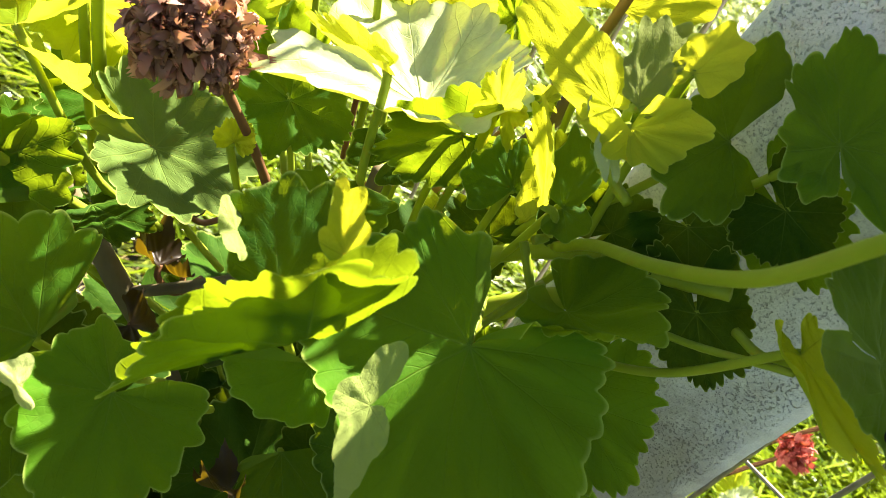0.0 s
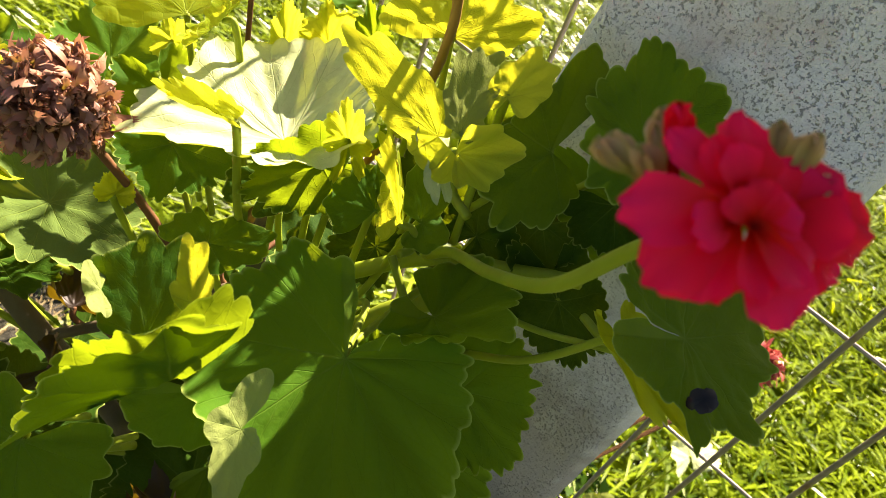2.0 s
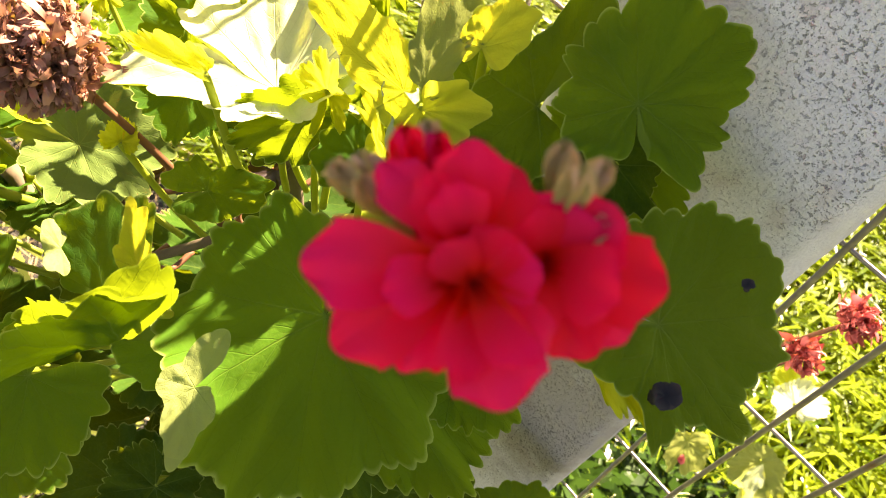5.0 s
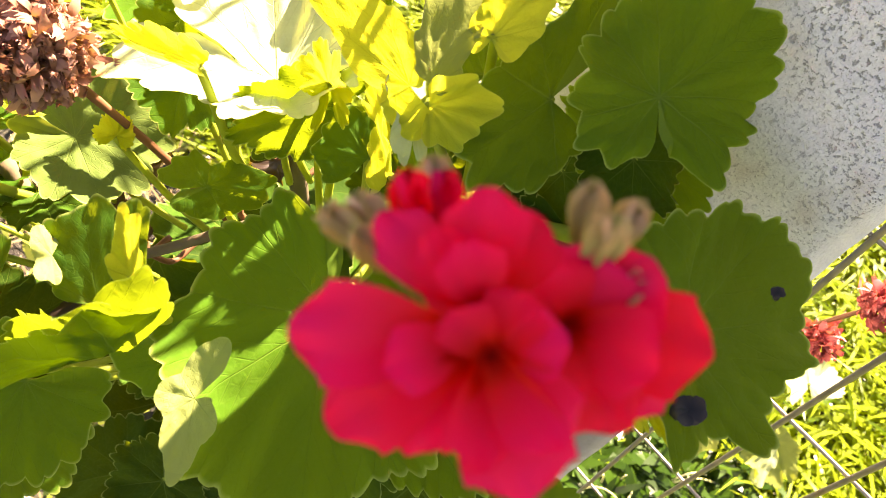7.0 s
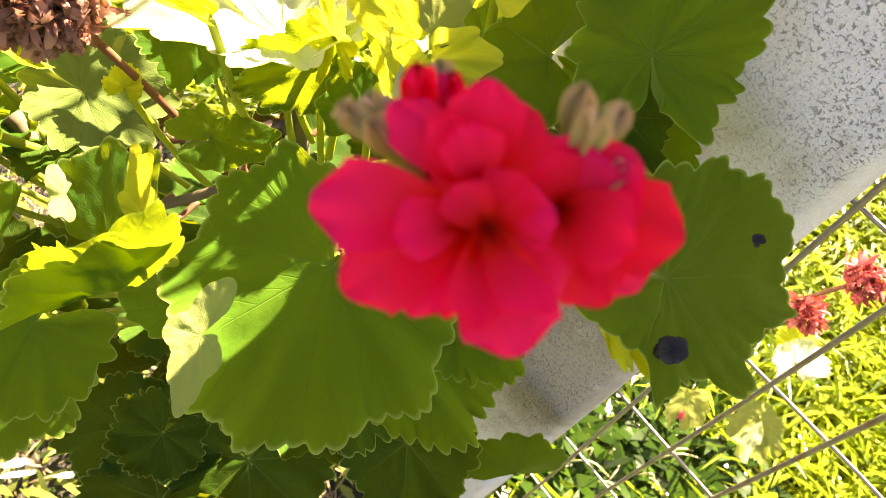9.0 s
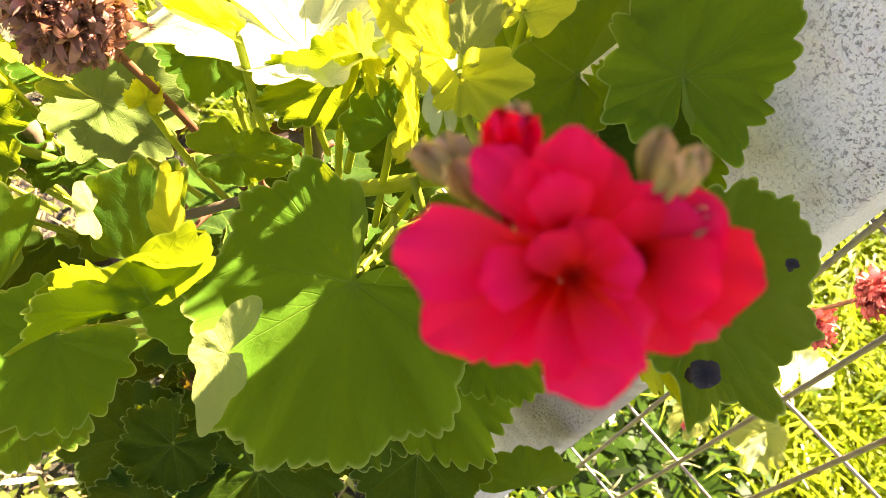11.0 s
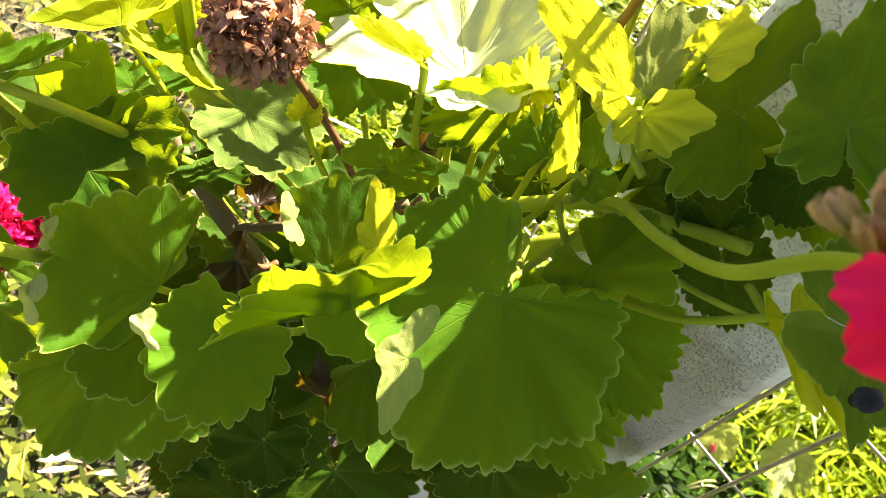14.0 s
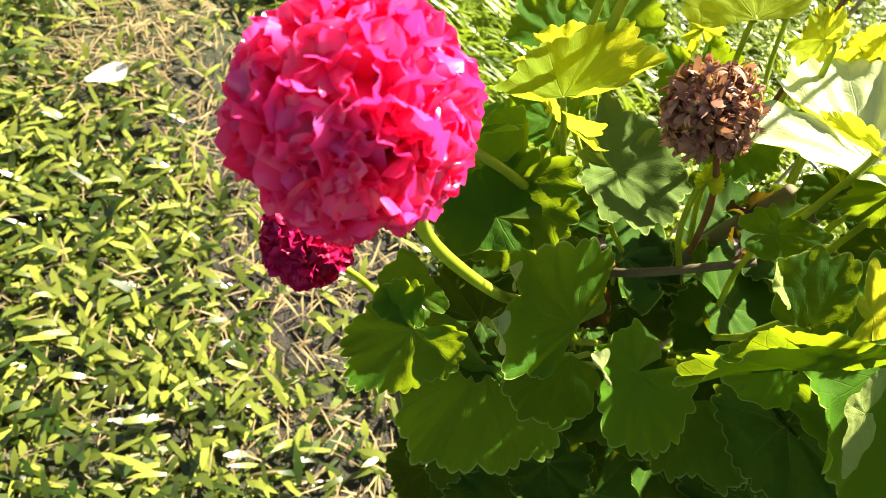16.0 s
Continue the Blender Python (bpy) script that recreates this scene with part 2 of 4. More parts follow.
def soil_material():
    n = Nodes("soil_thatch")
    c = n.coords()
    big = n.noise(3.0, 5.0, 0.6, c)
    fine = n.noise(60.0, 6.0, 0.7, c)
    col = n.mix(fine, rgb(0.012, 0.010, 0.008), rgb(0.060, 0.050, 0.038))
    col = n.mix(n.math("MULTIPLY", n.ramp(big, (0.4, (0, 0, 0)), (0.65, (1, 1, 1))), 0.45), col, rgb(0.04, 0.06, 0.012))
    far = n.add("ShaderNodeVectorMath", i0=c)
    far.operation = "LENGTH"
    turf = n.ramp(n.math("MULTIPLY", far.outputs["Value"], 0.1), (0.10, (0, 0, 0)), (0.24, (1, 1, 1)))
    col = n.mix(turf, col, n.mix(fine, rgb(0.05, 0.09, 0.012), rgb(0.16, 0.22, 0.03)))
    p = n.add("ShaderNodeBsdfPrincipled", Base_Color=col, Roughness=0.95, Normal=n.bump(fine, 1.0, 0.012))
    return n.finish(p.outputs[0])


SOIL = soil_material()


def grass_material(name, c1, c2, thr, share=0.4, gloss=0.3, curve=1.0):
    n = Nodes(name)
    isl = n.add("ShaderNodeNewGeometry").outputs["Random Per Island"]
    patch = n.noise(5.0, 3.0, 0.6, n.coords())
    tone = n.math("MULTIPLY_ADD", isl, 0.75, n.math("MULTIPLY_ADD", patch, 0.5, -0.12))
    col = n.mix(n.math("POWER", n.math("MAXIMUM", tone, 0.0), curve), rgb(*c1), rgb(*c2))
    p = n.add("ShaderNodeBsdfPrincipled", Base_Color=col, Roughness=0.27)
    p.inputs["Specular IOR Level"].default_value = gloss
    back = n.add("ShaderNodeBsdfTranslucent", Color=rgb(*thr))
    return n.finish(n.add("ShaderNodeMixShader", i0=share, i1=p.outputs[0], i2=back.outputs[0]).outputs[0])


GRASS = grass_material("grass_blade", (0.007, 0.026, 0.002), (0.37, 0.41, 0.062), (0.30, 0.38, 0.012), 0.24, 0.6, 2.1)
GRASS_FAR = grass_material("grass_far", (0.007, 0.028, 0.002), (0.20, 0.26, 0.026), (0.28, 0.36, 0.012), 0.24, 0.20, 1.6)
LONG_GRASS = grass_material("grass_long", (0.010, 0.040, 0.001), (0.28, 0.38, 0.018), (0.52, 0.60, 0.012), 0.36, 0.14, 1.3)
# Dark green of the weeds, deepened to hold the shade they stand in.
WEED_SHADED = grass_material("weed_leaf_shaded", (0.006, 0.022, 0.001), (0.030, 0.075, 0.006), (0.10, 0.16, 0.005), 0.12, 0.16)
BLEACHED = grass_material("leaf_bleached", (0.60, 0.55, 0.45), (0.75, 0.71, 0.60), (0.4, 0.35, 0.2), 0.15)
STRAW = grass_material("straw", (0.12, 0.08, 0.035), (0.42, 0.34, 0.17), (0.3, 0.24, 0.1), 0.2)


# mesh helpers -------------------------------------------------------------
def finish_mesh(name, bm, material):
    me = bpy.data.meshes.new(name)
    bm.to_mesh(me)
    bm.free()
    for p in me.polygons:
        p.use_smooth = True
    me.materials.append(material)
    return me


def part(name, bm, material, parent, label=""):
    """One bmesh as one mesh object under a thing or a part; vertices are in world metres."""
    ob = new(name, finish_mesh(name, bm, material))
    if parent is not None:
        ob.parent = parent
        ob.matrix_parent_inverse = parent_inverse(parent)
    if label:
        tagged(ob, label)
    return ob


def parent_inverse(parent):
    m = parent.matrix_basis.copy()
    if parent.parent:
        m = parent.parent.matrix_basis @ parent.matrix_parent_inverse @ m
    return m.inverted()


def thing(name, at, label, category, group="", kind=""):
    ob = new(name)
    ob.empty_display_size = 0.02
    ob.location = at
    ob.matrix_basis = Matrix.Translation(at)
    return tagged(ob, label, category, group, kind)


def spline(points, n=24):
    """A smooth line through the points (Catmull-Rom)."""
    p = [Vector(q) for q in points]
    p = [p[0] * 2 - p[1]] + p + [p[-1] * 2 - p[-2]]
    out = []
    for i in range(1, len(p) - 2):
        for k in range(n):
            t = k / n
            a, b, c, d = p[i - 1:i + 3]
            out.append(0.5 * ((2 * b) + (c - a) * t + (2 * a - 5 * b + 4 * c - d) * t * t + (3 * b - a - 3 * c + d) * t ** 3))
    return out + [p[-2]]


def tube(bm, points, r0, r1, sides=8, n=8, knots=0.0, seed=0):
    line = spline(points, n)
    rnd = random.Random(seed)
    rings, up = [], Vector((0.31, 0.22, 0.92))
    for i, q in enumerate(line):
        d = (line[min(i + 1, len(line) - 1)] - line[max(i - 1, 0)]).normalized()
        x = d.cross(up).normalized()
        y = x.cross(d)
        f = i / (len(line) - 1)
        r = (r0 + (r1 - r0) * f) * (1 + knots * rnd.uniform(-1, 1))
        rings.append([bm.verts.new(q + r * (math.cos(2 * math.pi * k / sides) * x + math.sin(2 * math.pi * k / sides) * y)) for k in range(sides)])
    for a, b in zip(rings, rings[1:]):
        for k in range(sides):
            bm.faces.new((a[k], a[(k + 1) % sides], b[(k + 1) % sides], b[k]))
    bm.faces.new(rings[0][::-1])
    bm.faces.new(rings[-1])
    return bm


# leaves -------------------------------------------------------------------
def bend(p, phi, off, degrees, rho=0.12):
    """Bends the part of a leaf beyond a line across it."""
    a, b, h = p
    ca, sa = math.cos(radians(phi)), math.sin(radians(phi))
    s, w = a * ca + b * sa - off, -a * sa + b * ca
    if s <= 0:
        return p
    ang, sign = abs(radians(degrees)), math.copysign(1, degrees)
    length = rho * ang
    al = min(s / rho, ang)
    rest = max(s - length, 0)
    x = rho * math.sin(al) + rest * math.cos(al)
    z = rho * (1 - math.cos(al)) + rest * math.sin(al)
    x, z = x - sign * h * math.sin(al), sign * z + h * math.cos(al)
    x += off
    return (x * ca - w * sa, x * sa + w * ca, z)


def leaf(parent, c, u, v, seed=0, cup=0.10, wave=0.07, folds=(), gap=14, mat=None, lobes=0.14, stalk=None, stalk_mat=None, label="", rings=13, spokes=150, thick=0.0017, face=1, curl=0.11):
    """A round, lobed and scalloped leaf. c: where its stalk joins; u: from there to the tip; v: from there to one side."""
    rnd = random.Random(seed * 7 + 3)
    c, u, v = Vector(c), Vector(u), Vector(v)
    n = u.cross(v).normalized() * face
    size = (u.length + v.length) / 2
    ph = [rnd.uniform(0, 6.28) for _ in range(6)]
    asym = [rnd.uniform(0.90, 1.08) for _ in range(9)]
    bm = bmesh.new()
    uv = bm.loops.layers.uv.new("UVMap")
    rim = bm.verts.layers.float.new("margin")
    co = {}
    mid = bm.verts.new(c)
    co[mid] = (0.0, 0.0)
    rows = []
    end = math.pi - radians(gap)
    for i in range(1, rings + 1):
        f = (i / (rings - 1)) ** 0.85 * 0.975 if i < rings else 1.0
        row = []
        for k in range(spokes + 1):
            th = -end + 2 * end * k / spokes
            q = (th + radians(24)) / radians(48)
            idx = int(math.floor(q)) % 9
            lob = abs(math.cos((th / radians(48)) * math.pi))
            shape = 1 - lobes * (1 - lob ** 0.8)
            nxt = asym[(idx + 1) % 9]
            w = q - math.floor(q)
            shape *= asym[idx] * (1 - w) + nxt * w if w > 0.8 else asym[idx] if w >= 0.2 else asym[idx] * (0.5 + 2.5 * w) + asym[(idx - 1) % 9] * (0.5 - 2.5 * w)
            tooth = 1 + 0.055 * (2 * abs(math.cos(th * 17 + 0.6 * math.sin(th * 3 + ph[0]))) ** 0.7 - 1) + 0.014 * math.sin(th * 9 + ph[1])
            basal = max(0.0, (abs(th) - (end - 0.55)) / 0.55)
            rr = shape * (1 + (tooth - 1) * f ** 6) * (1 - 0.42 * basal ** 2.2) * f
            a, b = rr * math.cos(th), rr * math.sin(th)
            h = cup * rr * rr
            h += 0.10 * rr * (1 - lob ** 2)
            h += wave * rr ** 3 * (math.sin(3 * th + ph[2]) + 0.7 * math.sin(5 * th + ph[3]) + 0.45 * math.sin(9 * th + ph[4]) + 0.22 * math.sin(17 * th + ph[5]))
            h += curl * max(0.0, f - 0.80) / 0.20 * max(0.0, f - 0.80) / 0.20 * (0.45 + 0.9 * noise.noise((math.cos(th) * 1.7 + seed, math.sin(th) * 1.7, 8.3)) + 0.25 * math.sin(17 * th + ph[4]))
            h += 0.09 * rr * noise.noise((a * 2.2 + seed, b * 2.2, 3.1)) + 0.032 * noise.noise((a * 6 + seed, b * 7, 1.7))
            p = (a, b, h)
            for fold in folds:
                p = bend(p, *fold)
            vert = bm.verts.new(c + p[0] * u + p[1] * v + p[2] * size * n)
            co[vert] = (a, b)
            vert[rim] = 1.0 if i == rings else 0.0
            row.append(vert)
        rows.append(row)
    for k in range(spokes):
        bm.faces.new((mid, rows[0][k], rows[0][k + 1]))
    for r0, r1 in zip(rows, rows[1:]):
        for k in range(spokes):
            bm.faces.new((r0[k], r1[k], r1[k + 1], r0[k + 1]))
    for face in bm.faces:
        for loop in face.loops:
            a, b = co[loop.vert]
            loop[uv].uv = (a / 4 + 0.5, b / 4 + 0.5)
    ob = part("leaf", bm, mat or LEAF, parent, label)
    if stalk is not None:
        tb = bmesh.new()
        e = Vector(stalk)
        mid_p = c.lerp(e, 0.45) - n * 0.010 - Vector((0, 0, 0.006))
        tube(tb, [c - n * 0.0004, c - n * 0.008 - u * 0.06, mid_p, e], thick, thick * 1.25, 7, 7)
        part("petiole", tb, stalk_mat or STALK, ob)
    return ob


def lobed_leaf(c, u, n, lobes, seed=0, parent=None, hems=(), dent=0.13, wave=0.030, tooth=0.042, mat=None, stalk=None, stalk_mat=None, folds=(), label="", rings=13, spokes=300, thick=0.0017, rise=1.7):
    """A leaf from its lobes. c: where its stalk joins; u: the heading 0; n: the side seen; lobes: heading (degrees), reach and lift (mm) of each lobe's tip;
    hems: from and to which heading the margin curls up, by how many mm."""
    rnd = random.Random(seed * 7 + 3)
    c, n = Vector(c), Vector(n).normalized()
    u = (Vector(u) - n * Vector(u).dot(n)).normalized()
    v = n.cross(u)
    head = [radians(a) for a, _, _ in lobes]
    size = 0.001 * sum(r for _, r, _ in lobes) / len(lobes)
    spare = min(radians(20), max(radians(2), math.pi - (head[-1] - head[0]) / 2 - radians(1)))
    ph = [rnd.uniform(0, 6.28) for _ in range(6)]
    bm = bmesh.new()
    uv = bm.loops.layers.uv.new("UVMap")
    rim = bm.verts.layers.float.new("margin")
    mid = bm.verts.new(c)
    co, rows = {mid: (0.0, 0.0)}, []
    margin, run = [], 0.0
    veins = [0.0]
    for h0, h1 in zip(head, head[1:]):
        veins.append(veins[-1] + radians(48) * min(1.0, (h1 - h0) / radians(34)))
    for k in range(spokes + 1):
        th = head[0] - spare + (head[-1] - head[0] + 2 * spare) * k / spokes
        i = max(0, min(len(head) - 2, sum(th >= h for h in head) - 1))
        w = max(0.0, min(1.0, (th - head[i]) / max(1e-4, head[i + 1] - head[i])))
        e = w * w * (3 - 2 * w)
        r0, l0 = lobes[i][1] * (1 - e) + lobes[i + 1][1] * e, lobes[i][2] * (1 - e) + lobes[i + 1][2] * e
        hollow = math.sin(math.pi * w) ** 2 * min(1.0, (head[i + 1] - head[i]) / radians(38))
        past = max(head[0] - th, th - head[-1], 0.0) / spare
        r0 *= (1 - dent * hollow) * (1 - 0.45 * past ** 2)
        run += r0 * (head[-1] - head[0]) / spokes
        margin.append((th, 0.001 * r0, 0.001 * l0, hollow, veins[i] * (1 - w) + veins[i + 1] * w, run))
    for j in range(1, rings + 1):
        f = (j / (rings - 1)) ** 0.85 * 0.97 if j < rings else 1.0
        row = []
        for th, r0, l0, hollow, ray, run in margin:
            bite = 2 * abs(math.cos(run * math.pi / 7.2 + 0.8 * math.sin(run * 0.11 + ph[0]))) ** 0.7 - 1
            r = r0 * f * (1 + f ** 6 * (tooth * bite * min(1.0, 0.040 / r0) + 0.012 * math.sin(run * 0.5 + ph[1])))
            a, b = math.cos(th), math.sin(th)
            h = l0 * f ** rise + 0.03 * r * hollow
            h += size * wave * f ** 3 * (math.sin(3 * th + ph[2]) + 0.7 * math.sin(5 * th + ph[3]) + 0.35 * math.sin(run * 0.22 + ph[4]) + 0.25 * bite)
            h += size * (0.07 * f * noise.noise((a * r / size * 2.2 + seed, b * r / size * 2.2, 3.1)) + 0.030 * noise.noise((a * r / size * 6 + seed, b * r / size * 7, 1.7)))
            for h0, h1, up in hems:
                side = min(1.0, max(0.0, (math.degrees(th) - h0) / 8), max(0.0, (h1 - math.degrees(th)) / 8))
                roll = side * (max(0.0, f - 0.74) / 0.26) * (0.75 + 0.5 * noise.noise((run * 0.09 + seed, 2.7, 0.0)))
                h, r = h + 0.001 * up * roll ** 1.4, r - 0.00025 * abs(up) * roll ** 2.2
            p = (a * r / size, b * r / size, h / size)
            for fold in folds:
                p = bend(p, *fold)
            vert = bm.verts.new(c + size * (p[0] * u + p[1] * v + p[2] * n))
            co[vert] = (math.cos(ray) * r / size, math.sin(ray) * r / size)
            vert[rim] = 1.0 if j == rings else 0.0
            row.append(vert)
        rows.append(row)
    for k in range(spokes):
        bm.faces.new((mid, rows[0][k], rows[0][k + 1]))
    for r0, r1 in zip(rows, rows[1:]):
        for k in range(spokes):
            bm.faces.new((r0[k], r1[k], r1[k + 1], r0[k + 1]))
    for face in bm.faces:
        for loop in face.loops:
            a, b = co[loop.vert]
            loop[uv].uv = (a / 4 + 0.5, b / 4 + 0.5)
    ob = part("leaf", bm, mat or LEAF, parent or plant, label)
    if stalk is not None:
        tb = bmesh.new()
        e = Vector(stalk)
        tube(tb, [c - n * 0.0004, c - n * 0.008, c.lerp(e, 0.45) - n * 0.010 - Vector((0, 0, 0.006)), e], thick, thick * 1.25, 7, 7)
        part("petiole", tb, stalk_mat or STALK, ob)
    return ob


# ground and fence ---------------------------------------------------------
def ground():
    bm = bmesh.new()
    near = np.concatenate([[-60, -20, -8, -4], np.linspace(-2.4, 3.0, 60), [5, 9, 20, 60]])
    ys = np.concatenate([[-60, -20, -6, -2], np.linspace(-0.8, 3.4, 50), [5, 9, 20, 60]])
    grid = [[bm.verts.new((x, y, 0.012 * noise.noise((x * 3, y * 3, 0)) + 0.006 * noise.noise((x * 11, y * 11, 4)) - 0.01)) for x in near] for y in ys]
    for r0, r1 in zip(grid, grid[1:]):
        for i in range(len(r0) - 1):
            bm.faces.new((r0[i], r0[i + 1], r1[i + 1], r1[i]))
    ob = new("ground", finish_mesh("ground", bm, SOIL))
    return tagged(ob, "brown soil and dry thatch under the lawn", "ground", kind="structure")


ground()


FENCE = Vector((0.655, -0.755, 0.0)).normalized()
FACING = Vector((-0.755, -0.655, 0.0)).normalized()


def post():
    """A cast concrete fence post with knocked edges, leaning a little."""
    wide, deep, top, ch = 0.150, 0.150, 1.30, 0.008
    corner = Vector((0.283, 0.187, 0.88))
    ring = [(-ch, 0), (-wide + ch * 0.7, 0), (-wide, ch * 0.7), (-wide, deep - ch), (-wide + ch, deep), (-ch, deep), (0, deep - ch), (0, ch)]
    outline = []
    for (ax, ay), (bx, by) in zip(ring, ring[1:] + ring[:1]):
        k = max(2, int(math.hypot(bx - ax, by - ay) / 0.006))
        outline += [(ax + (bx - ax) * i / k, ay + (by - ay) * i / k) for i in range(k)]
    bm = bmesh.new()
    worn = bm.verts.layers.float.new("worn")
    rows = []
    for z in np.arange(-0.05, top, 0.007):
        row = []
        shift = corner + Vector((0.075 * (z - 0.88), 0.012 * (z - 0.88), z - 0.88))
        for a, d in outline:
            p = shift + FENCE * a - FACING * d
            out = (FENCE * (a + wide / 2) - FACING * (d - deep / 2)).normalized()
            k = 0.0022 * noise.noise(p * 22) + 0.0010 * noise.noise(p * 90)
            vert = bm.verts.new(p + out * k)
            vert[worn] = max(0.0, 1 - (max(0.0, -a - ch) + max(0.0, d - ch)) / 0.003) if a > -ch else 0.0
            row.append(vert)
        rows.append(row)
    m = len(outline)
    for r0, r1 in zip(rows, rows[1:]):
        for i in range(m):
            bm.faces.new((r0[i], r1[i], r1[(i + 1) % m], r0[(i + 1) % m]))
    bm.faces.new(rows[-1][::-1])
    ob = new("concrete_post", finish_mesh("concrete_post", bm, CONCRETE))
    return tagged(ob, "weathered grey pitted concrete fence post with a chamfered edge", "fence post")


post()


def fence():
    f = thing("wire_fence", (0.36, 0.21, 0), "rusty galvanised welded wire mesh fence fixed to the concrete post", "fence")
    rnd = random.Random(5)
    foot = Vector((0.341, 0.235, 0.0))
    for k in range(-7, 26):
        bm = bmesh.new()
        p = foot + FENCE * (0.048 * k)
        tube(bm, [p + Vector((rnd.uniform(-0.001, 0.001), rnd.uniform(-0.001, 0.001), z)) for z in (0.0, 0.3, 0.6, 0.9, 1.2)], 0.0019, 0.0019, 6, 4)
        part("wire", bm, WIRE, f)
    for z in (0.02, 0.17, 0.32, 0.47, 0.63, 0.781, 0.93, 1.08, 1.19):
        bm = bmesh.new()
        tube(bm, [foot + FENCE * (-0.336 + 0.15 * i) - FACING * 0.003 + Vector((0, 0, z + rnd.uniform(-0.002, 0.002))) for i in range(11)], 0.0014, 0.0014, 6, 3)
        part("wire", bm, WIRE, f)
    return f


fence()

# the geranium -------------------------------------------------------------
plant = thing("geranium_plant", (0.08, 0.27, 0.0), "leafy green geranium with red flower heads growing beside the fence", "plant")


def stems():
    rows = (
        (((0.08, 0.27, 0.0), (0.10, 0.26, 0.30), (0.07, 0.25, 0.52), (0.10, 0.235, 0.70), (0.17, 0.225, 0.775)), 0.010, 0.0055),
        (((0.07, 0.28, 0.0), (0.02, 0.28, 0.30), (-0.03, 0.26, 0.55), (-0.07, 0.25, 0.68), (-0.10, 0.27, 0.72)), 0.009, 0.005),
        (((0.08, 0.29, 0.0), (0.06, 0.33, 0.35), (0.05, 0.32, 0.60), (0.05, 0.28, 0.76)), 0.009, 0.005),
        (((0.09, 0.28, 0.0), (0.12, 0.36, 0.40), (0.12, 0.34, 0.68), (0.13, 0.30, 0.82)), 0.008, 0.0045),
        (((0.06, 0.27, 0.0), (-0.06, 0.23, 0.22), (-0.14, 0.22, 0.45), (-0.15, 0.22, 0.66)), 0.008, 0.0045),
    )
    for i, (pts, r0, r1) in enumerate(rows):
        bm = bmesh.new()
        tube(bm, pts, r0, r1, 10, 10, 0.06, i)
        part("stem", bm, WOODY if i != 0 else STALK, plant)


stems()
lobed_leaf((0.084, 0.163, 0.787), (-0.418, -0.709, -0.568), (0.207, -0.683, 0.700), ((-146, 43, -4), (-131, 52, -15), (-97, 55, -14), (-54, 68, 0), (-19, 73, 22), (0, 76, 28), (27, 69, 28), (63, 63, 28), (96, 51, 28), (123, 43, 28), (182, 17, 28)), seed=101, stalk=(0.125, 0.215, 0.775), hems=((-160, -140, 8), (-62, -14, 15)))
lobed_leaf((-0.037, 0.140, 0.750), (-0.325, -0.924, -0.202), (0.268, -0.294, 0.917), ((-172, 17, 7), (-134, 26, 7), (-105, 26, 7), (-72, 32, 5), (-34, 35, 10), (0, 41, 5), (17, 41, 7), (38, 41, 7), (60, 38, 7), (92, 34, 7), (114, 32, 7)), seed=418, stalk=(-0.004, 0.188, 0.664), hems=((-80, -22, 5),))
lobed_leaf((-0.069, 0.160, 0.745), (-0.869, 0.365, 0.335), (0.226, -0.310, 0.924), ((-85, 19, 10), (-75, 44, 10), (-52, 45, 12), (-21, 45, 15), (0, 55, 6), (50, 53, 11), (70, 54, 10), (85, 37, -4)), seed=122, stalk=(-0.029, 0.199, 0.663), hems=((-8, 62, 11),))
lobed_leaf((-0.066, 0.150, 0.731), (-0.119, -0.950, -0.289), (0.226, -0.310, 0.924), ((-42, 45, 0), (-24, 46, 0), (0, 40, 0), (32, 33, 0), (63, 24, 0)), seed=614, stalk=(-0.031, 0.198, 0.647))
lobed_leaf((-0.056, 0.270, 0.748), (0.988, 0.068, -0.136), (0.150, -0.301, 0.942), ((-182, 28, 8), (-141, 29, 8), (-96, 36, 8), (-61, 42, 8), (-33, 45, 8), (0, 47, 8), (35, 44, 8), (79, 38, 8), (117, 46, 8), (145, 38, 8)), seed=107, mat=LEAF_MATT, stalk=(-0.017, 0.279, 0.659), hems=((100, 170, 6),))
lobed_leaf((0.121, 0.180, 0.799), (0.677, -0.686, 0.268), (-0.197, 0.183, 0.963), ((-110, 22, 14), (-96, 33, 14), (-72, 34, 14), (-42, 31, 14), (0, 40, 14), (38, 36, 14), (84, 34, 14), (110, 23, 14), (163, 15, 14)), seed=358, stalk=(0.103, 0.209, 0.803))
lobed_leaf((0.184, 0.201, 0.891), (0.152, 0.890, 0.431), (0.091, -0.447, 0.890), ((-152, 20, 1), (-132, 36, 1), (-87, 38, 1), (-64, 46, 1), (-44, 52, 1), (-31, 49, 1), (0, 50, 1), (42, 33, 1), (76, 32, 4), (109, 32, 1), (134, 33, 1), (160, 29, 1), (173, 21, 1)), seed=106, stalk=(0.17, 0.225, 0.84), hems=((-160, -60, -5), (140, 180, -5)), dent=0.16, wave=0.05)
lobed_leaf((0.153, 0.211, 0.874), (-0.837, -0.519, -0.175), (0.091, -0.447, 0.890), ((-146, 59, 0), (-121, 28, 0), (-75, 20, 0), (0, 39, 0), (23, 43, 0), (45, 34, 0), (92, 21, 0)), seed=200, stalk=(0.132, 0.249, 0.788))
